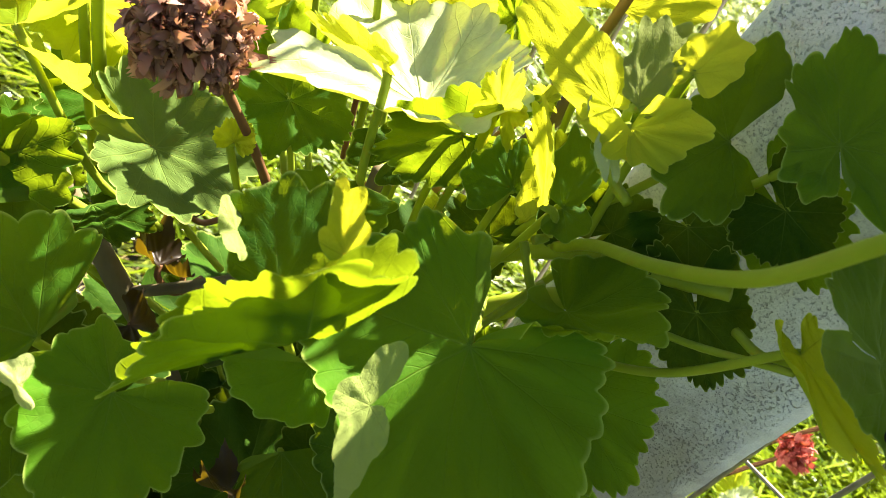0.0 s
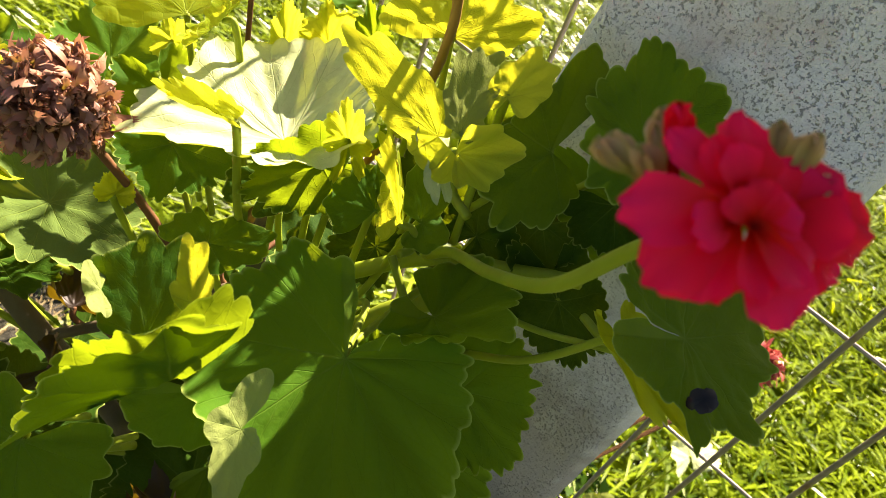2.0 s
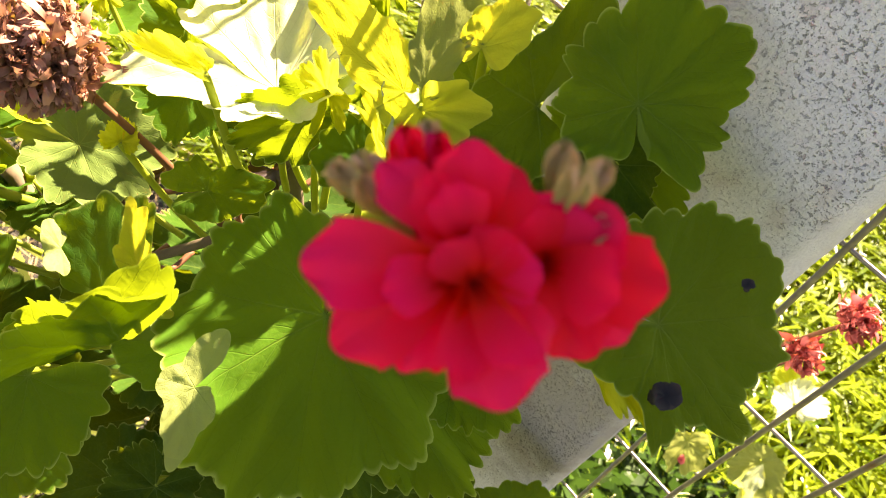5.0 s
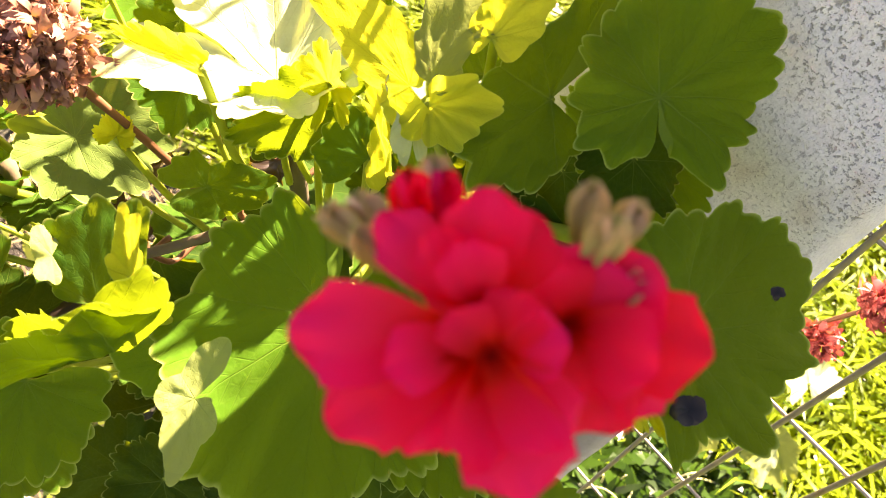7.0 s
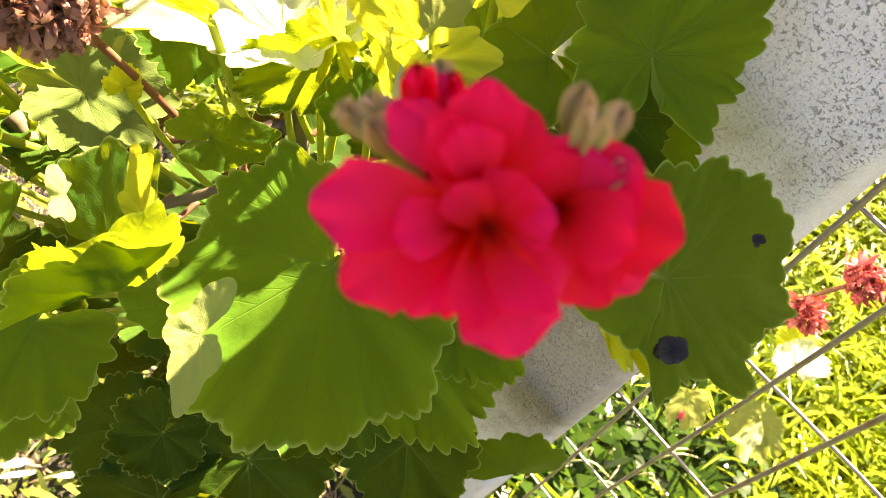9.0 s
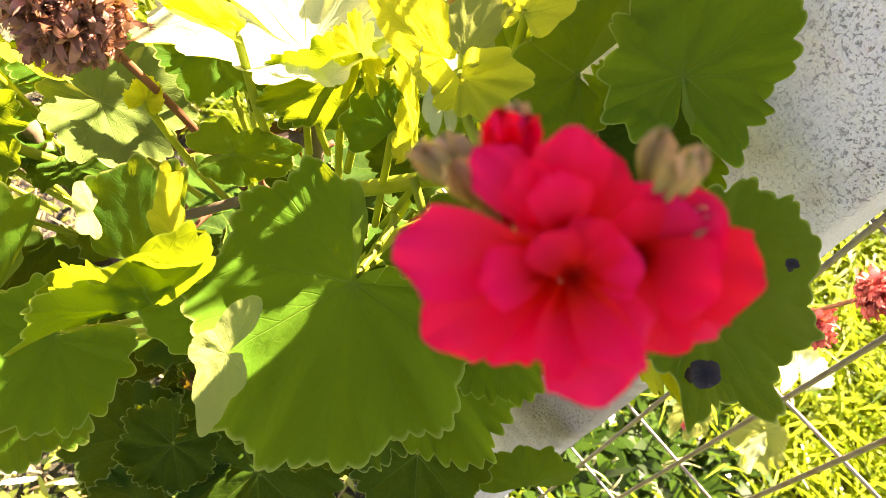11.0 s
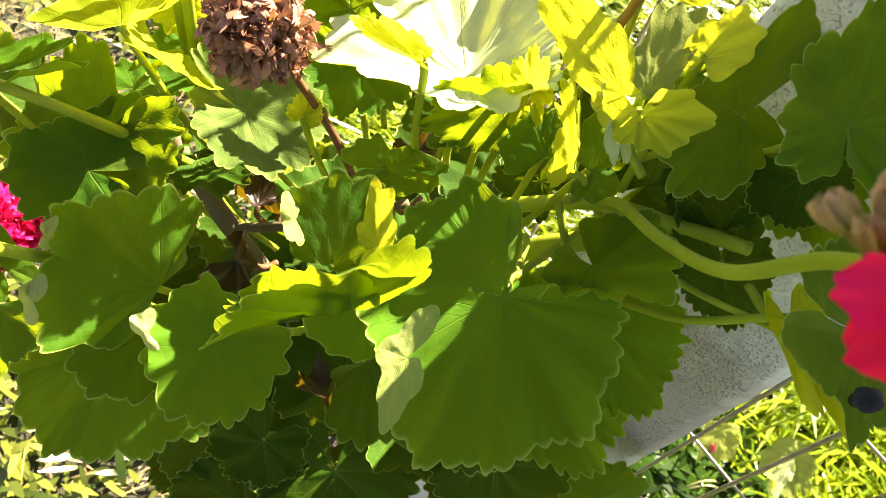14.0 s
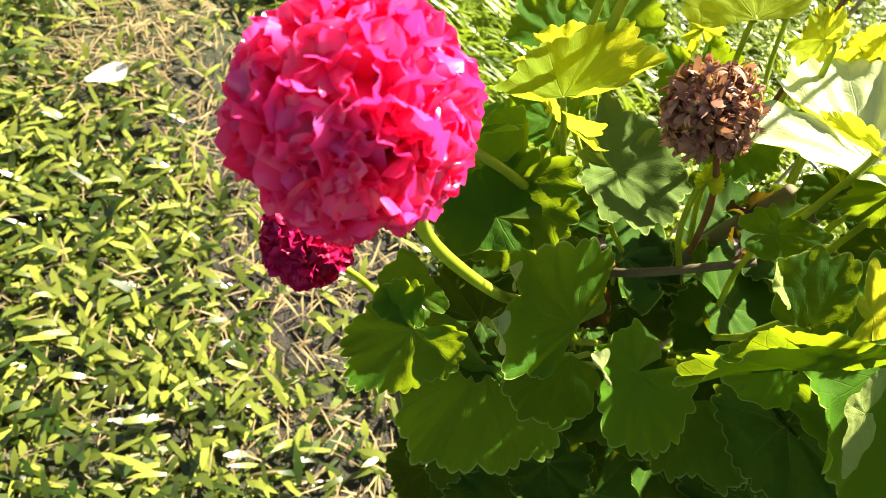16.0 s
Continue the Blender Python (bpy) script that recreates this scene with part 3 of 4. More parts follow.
lobed_leaf((0.194, 0.132, 0.861), (0.875, -0.179, -0.450), (0.368, -0.359, 0.858), ((-154, 44, 0), (-88, 26, 0), (-73, 40, 0), (-42, 35, 0), (-22, 52, 0), (0, 48, 0), (18, 64, 0), (46, 68, 0), (61, 62, 0), (85, 51, 0), (100, 39, 0), (178, 39, 0)), seed=661, stalk=(0.183, 0.172, 0.818))
lobed_leaf((0.051, 0.250, 0.826), (0.975, 0.221, -0.027), (0.000, 0.120, 0.993), ((-200, 64, 6), (-184, 68, 2), (-166, 50, 8), (-140, 36, 10), (-113, 50, 22), (-78, 38, 10), (-50, 42, 26), (0, 36, 32), (49, 48, 30), (72, 60, 22), (93, 67, 16), (108, 76, 14), (128, 62, 6)), seed=108, mat=LEAF_PALE_SUNLIT, stalk=(0.051, 0.266, 0.735))
lobed_leaf((0.009, 0.142, 0.823), (0.055, 0.775, 0.630), (-0.150, -0.560, 0.815), ((-104, 16, 0), (-50, 20, 0), (-14, 37, -2), (12, 36, 0), (38, 33, 0), (75, 18, 0)), seed=863, stalk=(0.026, 0.197, 0.709))
# Yellow piece that stands for the sunlit right margin of the leaf before.
lobed_leaf((0.024, 0.142, 0.844), (0.057, 0.737, 0.674), (-0.401, -0.601, 0.691), ((-149, 17, 0), (-95, 5, 2), (-28, 11, 4), (0, 19, 0), (18, 23, -2), (45, 10, 3), (130, 4, 2), (181, 18, 0)), seed=864, mat=LEAF_YOUNG_SUNLIT, tooth=0.08)
# Cream piece for a curl of the margin lit by the sun.
lobed_leaf((-0.007, 0.154, 0.832), (-0.859, -0.461, 0.223), (0.300, -0.100, 0.949), ((-104, 12, -1), (-77, 10, 3), (0, 5, -1), (63, 10, 3), (86, 10, -1)), seed=865, mat=LEAF_SUNLIT_CURL, tooth=0.05, wave=0.06, dent=0.05)
lobed_leaf((0.053, 0.248, 0.802), (0.880, 0.260, 0.399), (0.000, -0.620, 0.785), ((-152, 20, 0), (-87, 12, 0), (-23, 25, 0), (0, 25, 0), (40, 11, 0), (120, 16, 0), (151, 26, 0), (173, 28, 0)), seed=66, mat=LEAF_SHADED, stalk=(0.06, 0.28, 0.72))
# Cream pieces laid on leaves as their sunlit margins and a strip of sun.
lobed_leaf((-0.111, 0.158, 0.775), (-0.388, 0.894, 0.223), (0.498, 0.000, 0.867), ((-59, 4, -1), (-24, 10, 3), (0, 8, -1), (54, 2, 3), (180, 5, -1)), seed=867, mat=LEAF_SUNLIT_CURL, tooth=0.05, wave=0.06, dent=0.05)
lobed_leaf((-0.111, 0.135, 0.762), (-0.665, 0.641, 0.382), (0.498, 0.000, 0.867), ((-113, 2, -1), (-43, 11, 3), (0, 8, -1), (83, 5, 3), (152, 10, -1)), seed=868, mat=LEAF_SUNLIT_CURL, tooth=0.05, wave=0.06, dent=0.05)
lobed_leaf((-0.062, 0.127, 0.769), (-0.692, 0.602, 0.398), (0.498, 0.000, 0.867), ((-117, 2, -1), (-42, 9, 3), (0, 8, -1), (107, 4, 3), (181, 9, -1)), seed=869, mat=LEAF_SUNLIT_CURL, tooth=0.05, wave=0.06, dent=0.05)
lobed_leaf((0.043, 0.118, 0.807), (-0.413, -0.856, -0.311), (0.300, -0.450, 0.841), ((-176, 22, 0), (-120, 10, 0), (-76, 13, 0), (-31, 11, 0), (0, 19, 0), (17, 29, 0), (41, 15, 0), (110, 6, 0)), seed=870, mat=LEAF_SUNLIT_CURL, tooth=0.03, wave=0.02, dent=0.0)
# White piece for a fold of a leaf that the sun strikes.
lobed_leaf((0.106, 0.203, 0.868), (0.165, 0.934, 0.315), (0.302, -0.352, 0.886), ((-155, 18, 0), (-116, 6, 0), (-46, 11, 0), (0, 14, 0), (36, 16, 0), (117, 6, 0), (185, 19, 0)), seed=872, mat=LEAF_PALE_SUNLIT, tooth=0.08, wave=0.08)
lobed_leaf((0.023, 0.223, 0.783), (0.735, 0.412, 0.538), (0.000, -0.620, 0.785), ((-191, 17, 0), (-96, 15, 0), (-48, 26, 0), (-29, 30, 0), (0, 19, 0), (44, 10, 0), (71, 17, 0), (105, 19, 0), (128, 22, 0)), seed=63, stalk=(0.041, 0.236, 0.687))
# One folded leaf in three pieces: sunlit sides coloured yellow, shaded inside dull.
lobed_leaf((0.104, 0.207, 0.876), (-0.671, 0.692, 0.266), (-0.350, -0.620, 0.702), ((-126, 5, 0), (-55, 16, 0), (-25, 26, 0), (-9, 46, 0), (0, 56, 0), (8, 48, 0), (24, 26, 0), (60, 12, 0), (162, 19, 0)), seed=273, mat=LEAF_YOUNG_SUNLIT)
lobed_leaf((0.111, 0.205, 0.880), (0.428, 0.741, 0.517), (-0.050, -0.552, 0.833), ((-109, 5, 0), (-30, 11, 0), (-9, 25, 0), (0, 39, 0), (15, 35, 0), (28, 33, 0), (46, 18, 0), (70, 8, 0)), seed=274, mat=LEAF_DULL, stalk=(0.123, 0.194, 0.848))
lobed_leaf((0.129, 0.218, 0.891), (0.483, 0.667, 0.568), (-0.250, -0.650, 0.717), ((-105, 10, 0), (-43, 17, 0), (-28, 23, 0), (0, 23, 0), (36, 14, 0), (88, 9, 0), (154, 8, 0)), seed=275, mat=LEAF_YOUNG_SUNLIT, stalk=(0.135, 0.225, 0.8))
lobed_leaf((0.111, 0.201, 0.874), (0.713, -0.515, -0.475), (-0.150, -0.700, 0.698), ((-35, 13, 4), (0, 18, 8), (28, 19, 8), (51, 25, 10), (80, 19, 8), (112, 11, 12)), seed=761, mat=LEAF_YOUNG_SUNLIT, stalk=(0.123, 0.194, 0.848))
lobed_leaf((-0.107, 0.257, 0.806), (0.332, 0.943, 0.005), (-0.379, 0.129, 0.917), ((-80, 36, 14), (-60, 52, 14), (-12, 56, 14), (0, 47, 14), (35, 33, 14), (100, 24, 14), (129, 34, 14)), seed=625, mat=LEAF_YOUNG_SUNLIT, stalk=(-0.07, 0.27, 0.7))
lobed_leaf((0.116, 0.269, 0.882), (0.794, 0.369, 0.482), (-0.101, -0.704, 0.704), ((-41, 25, 0), (-27, 38, 0), (-15, 42, 0), (0, 32, 0), (27, 24, 0), (71, 27, 0), (111, 32, 0), (133, 33, 0)), seed=712, mat=LEAF_YOUNG_SUNLIT, stalk=(0.14, 0.3, 0.76))
lobed_leaf((-0.002, 0.349, 0.818), (-0.053, 0.892, 0.448), (-0.050, -0.451, 0.891), ((-56, 34, 0), (-46, 56, 0), (-29, 59, 0), (0, 60, 0), (33, 51, 0), (66, 47, 0), (92, 45, 0)), seed=401, mat=LEAF_YOUNG_SUNLIT, stalk=(0.02, 0.32, 0.7))
leaf(plant, (0.019, 0.127, 0.824), (-0.0500, -0.0010, -0.0390), (-0.0080, 0.0040, 0.0290), seed=18, curl=0.0, cup=0.05, wave=0.10, gap=40, lobes=0.10, folds=((-90, 0.0, 172, 0.03),), face=-1, stalk=(0.034, 0.188, 0.723))
leaf(plant, (-0.120, 0.237, 0.744), (-0.0201, -0.0328, -0.0310), (-0.0380, 0.0166, 0.0070), seed=847, cup=0.05, wave=0.08, gap=12, face=-1, stalk=(-0.067, 0.252, 0.660))
lobed_leaf((-0.102, 0.163, 0.666), (-0.368, -0.813, -0.451), (0.050, -0.502, 0.863), ((-95, 45, 0), (-70, 53, 0), (-44, 55, 0), (-17, 66, 0), (0, 74, -8), (20, 69, 0), (45, 68, 0), (73, 72, -4), (94, 67, 0)), seed=162, stalk=(-0.064, 0.206, 0.594))
lobed_leaf((0.035, 0.183, 0.642), (0.435, -0.779, -0.453), (0.000, -0.503, 0.865), ((-80, 25, 0), (-48, 43, 0), (-33, 49, 0), (-17, 52, 0), (0, 50, 0), (16, 69, 0), (26, 71, 0), (61, 38, 0)), seed=832, stalk=(0.049, 0.208, 0.593))
lobed_leaf((0.028, 0.154, 0.770), (-0.170, -0.852, -0.495), (0.000, -0.503, 0.865), ((-74, 33, 0), (-51, 30, 0), (-29, 27, 0), (0, 24, 0), (31, 23, 0), (56, 17, 0)), seed=646, stalk=(0.036, 0.195, 0.684))
lobed_leaf((-0.155, 0.173, 0.714), (-0.969, 0.167, 0.182), (0.101, -0.404, 0.909), ((-182, 21, 0), (-112, 12, 0), (-46, 25, 0), (0, 23, 0), (49, 26, 0), (122, 20, 0)), seed=847, stalk=(-0.1, 0.2, 0.63))
lobed_leaf((-0.121, 0.218, 0.741), (-0.973, 0.149, 0.174), (0.101, -0.404, 0.909), ((-135, 39, 0), (-96, 46, 0), (-48, 30, 0), (0, 40, 0), (28, 40, 0), (62, 37, 0), (102, 19, 0), (168, 27, 0)), seed=622, stalk=(-0.08, 0.24, 0.66))
lobed_leaf((0.221, 0.149, 0.545), (-0.249, 0.847, 0.469), (-0.101, -0.504, 0.858), ((-77, 39, 0), (-45, 33, 0), (0, 29, 0), (44, 35, 0), (74, 39, 0)), seed=105, stalk=(0.171, 0.219, 0.445))
# Leaf added square to the sun to cast shade on the leaves below.
leaf(plant, (-0.096, 0.270, 0.774), (-0.0240, 0.0180, 0.0000), (-0.0107, -0.0142, 0.0240), seed=818, wave=0.08, gap=20, mat=LEAF_YOUNG_SUNLIT, stalk=(-0.048, 0.274, 0.687))
leaf(plant, (0.184, 0.195, 0.799), (0.0125, -0.0233, -0.0224), (0.0219, -0.0031, 0.0090), seed=15, mat=LEAF_SHADED, wave=0.06, gap=10, stalk=(0.150, 0.223, 0.709))
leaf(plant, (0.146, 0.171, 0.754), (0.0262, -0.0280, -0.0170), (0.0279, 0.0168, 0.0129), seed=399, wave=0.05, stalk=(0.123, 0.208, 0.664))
leaf(plant, (-0.185, 0.297, 0.680), (0.0071, -0.0513, -0.0019), (-0.0288, -0.0058, 0.0049), seed=474, mat=LEAF_SHADED, wave=0.06, face=-1, stalk=(-0.120, 0.288, 0.605))
leaf(plant, (-0.080, 0.258, 0.713), (0.0199, -0.0277, 0.0022), (0.0215, 0.0103, -0.0013), seed=860, mat=LEAF_SHADED, wave=0.06, stalk=(-0.036, 0.262, 0.623))
leaf(plant, (-0.167, 0.230, 0.781), (-0.0505, -0.0316, 0.0027), (-0.0099, 0.0152, -0.0031), seed=103, cup=0.15, wave=0.06, face=-1, stalk=(-0.105, 0.243, 0.703))
leaf(plant, (-0.204, 0.268, 0.748), (-0.0288, -0.0051, -0.0023), (-0.0047, 0.0212, 0.0011), seed=858, wave=0.08, face=-1, stalk=(-0.137, 0.268, 0.674))
leaf(plant, (0.195, 0.216, 0.849), (0.0130, -0.0356, -0.0096), (0.0183, -0.0034, 0.0153), seed=406, cup=0.05, wave=0.06, stalk=(0.157, 0.237, 0.759))
leaf(plant, (0.032, 0.155, 0.494), (0.0094, -0.0618, -0.0263), (0.0672, -0.0005, 0.0130), seed=834, mat=LEAF_SHADED, cup=-0.04, wave=0.06, stalk=(0.043, 0.198, 0.404))
leaf(plant, (-0.027, 0.124, 0.482), (-0.0649, -0.0185, -0.0135), (-0.0243, 0.0404, -0.0043), seed=800, mat=LEAF_SHADED, cup=0.0, wave=0.06, face=-1, stalk=(-0.000, 0.174, 0.400))
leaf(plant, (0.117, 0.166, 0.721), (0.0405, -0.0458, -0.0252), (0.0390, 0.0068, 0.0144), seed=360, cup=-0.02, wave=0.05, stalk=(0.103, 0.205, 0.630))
leaf(plant, (0.086, 0.167, 0.683), (0.0170, -0.0430, -0.0260), (0.0409, -0.0046, 0.0176), seed=783, mat=LEAF_SHADED, cup=-0.02, wave=0.05, stalk=(0.081, 0.206, 0.592))
leaf(plant, (-0.022, 0.155, 0.543), (-0.0181, -0.0233, -0.0196), (0.0300, -0.0162, -0.0050), seed=121, mat=LEAF_SHADED, wave=0.06, stalk=(0.005, 0.197, 0.456))
leaf(plant, (-0.058, 0.439, 0.716), (-0.0079, 0.0438, 0.0116), (0.0405, 0.0072, 0.0096), seed=189, wave=0.08, face=-1, stalk=(-0.025, 0.385, 0.639))
leaf(plant, (-0.101, 0.322, 0.778), (0.0357, 0.0050, -0.0061), (0.0042, 0.0019, 0.0257), seed=527, wave=0.08, mat=LEAF_YOUNG_SUNLIT, stalk=(-0.052, 0.304, 0.693))
leaf(plant, (-0.096, 0.319, 0.726), (-0.0207, 0.0225, 0.0012), (0.0212, 0.0165, 0.0070), seed=457, wave=0.08, face=-1, stalk=(-0.048, 0.301, 0.640))
leaf(plant, (0.077, 0.360, 0.814), (-0.0069, 0.0034, 0.0151), (0.0211, 0.0011, 0.0092), seed=494, wave=0.14, mat=LEAF_YOUNG_SUNLIT, face=-1, stalk=(0.075, 0.325, 0.721))
leaf(plant, (0.131, 0.438, 0.807), (0.0289, 0.0177, 0.0055), (-0.0165, 0.0337, 0.0002), seed=188, wave=0.08, stalk=(0.115, 0.381, 0.726))
leaf(plant, (0.068, 0.470, 0.780), (0.0317, 0.0132, -0.0092), (-0.0139, 0.0347, -0.0004), seed=353, wave=0.1, stalk=(0.068, 0.406, 0.703))
leaf(plant, (-0.107, 0.260, 0.715), (0.0204, 0.0074, -0.0001), (0.0092, -0.0254, 0.0021), seed=784, wave=0.08, face=-1, stalk=(-0.056, 0.263, 0.629))
leaf(plant, (-0.133, 0.310, 0.701), (0.0292, 0.0144, 0.0064), (-0.0100, 0.0221, -0.0045), seed=638, wave=0.1, stalk=(-0.077, 0.296, 0.619))
leaf(plant, (-0.102, 0.353, 0.764), (-0.0280, 0.0243, -0.0062), (0.0200, 0.0248, 0.0045), seed=504, wave=0.1, face=-1, stalk=(-0.054, 0.324, 0.681))
leaf(plant, (0.018, 0.307, 0.846), (-0.0112, -0.0033, -0.0131), (0.0076, 0.0299, -0.0071), seed=283, wave=0.1, mat=LEAF_YOUNG_SUNLIT, face=-1, stalk=(0.035, 0.292, 0.749))
leaf(plant, (0.068, 0.237, 0.826), (-0.0345, -0.0066, -0.0130), (0.0082, -0.0047, -0.0202), seed=28, cup=0.05, wave=0.06, stalk=(0.069, 0.251, 0.727))
leaf(plant, (-0.001, 0.290, 0.780), (0.0182, -0.0256, -0.0120), (0.0226, 0.0097, 0.0091), seed=388, wave=0.08, stalk=(0.022, 0.282, 0.683))
leaf(plant, (-0.012, 0.344, 0.768), (0.0137, -0.0247, -0.0143), (0.0237, 0.0078, 0.0087), seed=106, wave=0.08, stalk=(0.013, 0.316, 0.675))
# Yellow piece in place of a stripe of sun on a shaded leaf.
leaf(plant, (0.101, 0.208, 0.825), (-0.0025, 0.0270, 0.0248), (0.0036, -0.0001, 0.0113), seed=841, cup=0.25, wave=0.05, gap=80, mat=LEAF_YOUNG_SUNLIT, stalk=(0.105, 0.206, 0.808), face=-1)
leaf(plant, (0.075, 0.229, 0.849), (-0.0034, 0.0067, 0.0170), (0.0092, -0.0013, 0.0035), seed=693, cup=0.2, wave=0.22, lobes=0.35, mat=LEAF_YOUNG_SUNLIT, face=-1, stalk=(0.073, 0.246, 0.751))
leaf(plant, (0.072, 0.341, 0.821), (-0.0053, 0.0078, 0.0226), (0.0171, 0.0025, 0.0061), seed=413, cup=0.15, wave=0.24, lobes=0.3, mat=LEAF_YOUNG_SUNLIT, face=-1, stalk=(0.071, 0.313, 0.725))
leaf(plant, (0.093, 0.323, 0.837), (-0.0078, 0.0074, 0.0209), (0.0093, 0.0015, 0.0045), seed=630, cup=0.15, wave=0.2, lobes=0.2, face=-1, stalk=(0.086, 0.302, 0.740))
leaf(plant, (0.051, 0.366, 0.798), (-0.0027, 0.0096, 0.0259), (0.0114, 0.0026, 0.0032), seed=872, cup=0.15, wave=0.15, mat=LEAF_YOUNG_SUNLIT, face=-1, stalk=(0.057, 0.329, 0.706))
leaf(plant, (-0.013, 0.387, 0.774), (-0.0051, 0.0036, 0.0164), (0.0130, 0.0043, 0.0041), seed=622, cup=0.15, wave=0.2, lobes=0.3, mat=LEAF_YOUNG_SUNLIT, face=-1, stalk=(0.011, 0.344, 0.686))
leaf(plant, (-0.075, 0.386, 0.750), (-0.0033, 0.0012, 0.0127), (0.0092, 0.0051, 0.0028), seed=236, cup=0.15, wave=0.2, lobes=0.3, mat=LEAF_YOUNG_SUNLIT, face=-1, stalk=(-0.035, 0.346, 0.668))
leaf(plant, (0.104, 0.267, 0.833), (0.0058, -0.0044, 0.0071), (-0.0015, 0.0056, 0.0041), seed=749, cup=0.15, wave=0.2, lobes=0.3, mat=LEAF_YOUNG_SUNLIT, stalk=(0.093, 0.268, 0.734))
# Yellow tongue for a backlit fold of the pale leaf.
leaf(plant, (0.029, 0.224, 0.855), (-0.0335, 0.0074, 0.0024), (0.0001, 0.0079, 0.0005), seed=352, cup=0.2, wave=0.05, gap=80, mat=LEAF_YOUNG_SUNLIT, face=-1, stalk=(0.042, 0.243, 0.757))
leaf(plant, (-0.019, 0.241, 0.789), (0.0006, 0.0105, 0.0046), (0.0082, -0.0002, -0.0012), seed=331, cup=0.3, wave=0.15, gap=40, mat=LEAF_YOUNG_SUNLIT, face=-1, stalk=(0.010, 0.253, 0.694))
leaf(plant, (0.168, 0.223, 0.772), (0.0066, -0.0028, 0.0186), (0.0012, -0.0085, -0.0037), seed=23, wave=0.1, lobes=0.3, face=-1, stalk=(0.137, 0.241, 0.679))
leaf(plant, (-0.151, 0.154, 0.705), (-0.0239, -0.0248, -0.0246), (-0.0244, 0.0140, 0.0080), seed=504, cup=0.05, wave=0.07, gap=40, face=-1, stalk=(-0.095, 0.190, 0.630))
leaf(plant, (0.177, 0.140, 0.848), (0.0182, -0.0361, -0.0097), (0.0102, 0.0034, 0.0022), seed=733, cup=0.15, wave=0.06, gap=60, mat=LEAF_YOUNG_SUNLIT, stalk=(0.147, 0.185, 0.765))
leaf(plant, (0.173, 0.223, 0.821), (0.0192, -0.0165, -0.0015), (-0.0078, -0.0067, -0.0206), seed=409, mat=LEAF_SHADED, wave=0.08, face=-1, stalk=(0.141, 0.241, 0.728))
leaf(plant, (0.188, 0.203, 0.857), (0.0145, -0.0169, -0.0035), (-0.0068, -0.0038, -0.0199), seed=787, mat=LEAF_SHADED, wave=0.08, face=-1, stalk=(0.153, 0.228, 0.767))
leaf(plant, (0.107, 0.253, 0.760), (-0.0180, 0.0189, -0.0019), (-0.0138, -0.0130, -0.0140), seed=897, mat=LEAF_SHADED, wave=0.08, stalk=(0.095, 0.260, 0.661))
leaf(plant, (0.121, 0.250, 0.803), (0.0169, 0.0165, 0.0140), (0.0200, -0.0156, -0.0059), seed=562, mat=LEAF_SHADED, wave=0.08, face=-1, stalk=(0.104, 0.258, 0.704))
leaf(plant, (0.146, 0.227, 0.804), (0.0146, 0.0054, 0.0141), (0.0129, -0.0164, -0.0074), seed=776, mat=LEAF_SHADED, wave=0.08, face=-1, stalk=(0.122, 0.244, 0.708))
leaf(plant, (0.143, 0.164, 0.544), (0.0046, -0.0470, -0.0241), (0.0492, -0.0094, 0.0211), seed=105, mat=LEAF_SHADED, wave=0.06, stalk=(0.122, 0.203, 0.455))
leaf(plant, (0.154, 0.181, 0.463), (-0.0174, -0.0405, -0.0215), (0.0477, -0.0172, 0.0013), seed=587, mat=LEAF_SHADED, wave=0.06, stalk=(0.128, 0.214, 0.372))
lobed_leaf((0.092, 0.220, 0.819), (-0.410, 0.716, 0.565), (0.000, -0.620, 0.785), ((-123, 10, 0), (-57, 11, 0), (-27, 21, 0), (0, 22, 0), (37, 22, 0), (66, 23, 0), (95, 20, 0)), seed=570, stalk=(0.091, 0.236, 0.72))
lobed_leaf((0.112, 0.213, 0.822), (0.635, 0.606, 0.479), (0.000, -0.620, 0.785), ((-180, 13, 0), (-119, 14, 0), (-74, 15, 0), (-25, 10, 0), (0, 22, 0), (26, 32, 0), (41, 34, 0), (58, 23, 0), (83, 15, 0)), seed=36, stalk=(0.095, 0.235, 0.721))
leaf(plant, (0.134, 0.242, 0.852), (0.0054, 0.0236, 0.0138), (0.0163, -0.0058, 0.0044), seed=358, cup=0.06, wave=0.10, gap=30, face=-1, stalk=(0.113, 0.253, 0.754))



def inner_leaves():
    """The shaded leaves in the depth of the plant, added to fill its gaps; their colour holds the shade."""
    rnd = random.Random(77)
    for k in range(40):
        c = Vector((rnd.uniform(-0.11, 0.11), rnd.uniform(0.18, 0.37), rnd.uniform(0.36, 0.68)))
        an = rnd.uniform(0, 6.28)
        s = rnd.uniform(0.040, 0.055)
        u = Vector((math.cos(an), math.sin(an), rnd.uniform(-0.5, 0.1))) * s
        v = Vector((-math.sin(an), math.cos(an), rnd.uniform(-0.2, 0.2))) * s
        leaf(plant, c, u, v, seed=300 + k, mat=LEAF_SHADED, wave=0.08, rings=8, spokes=100, stalk=(c.x * 0.6 + 0.03, c.y * 0.5 + 0.14, c.z - 0.10))


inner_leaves()


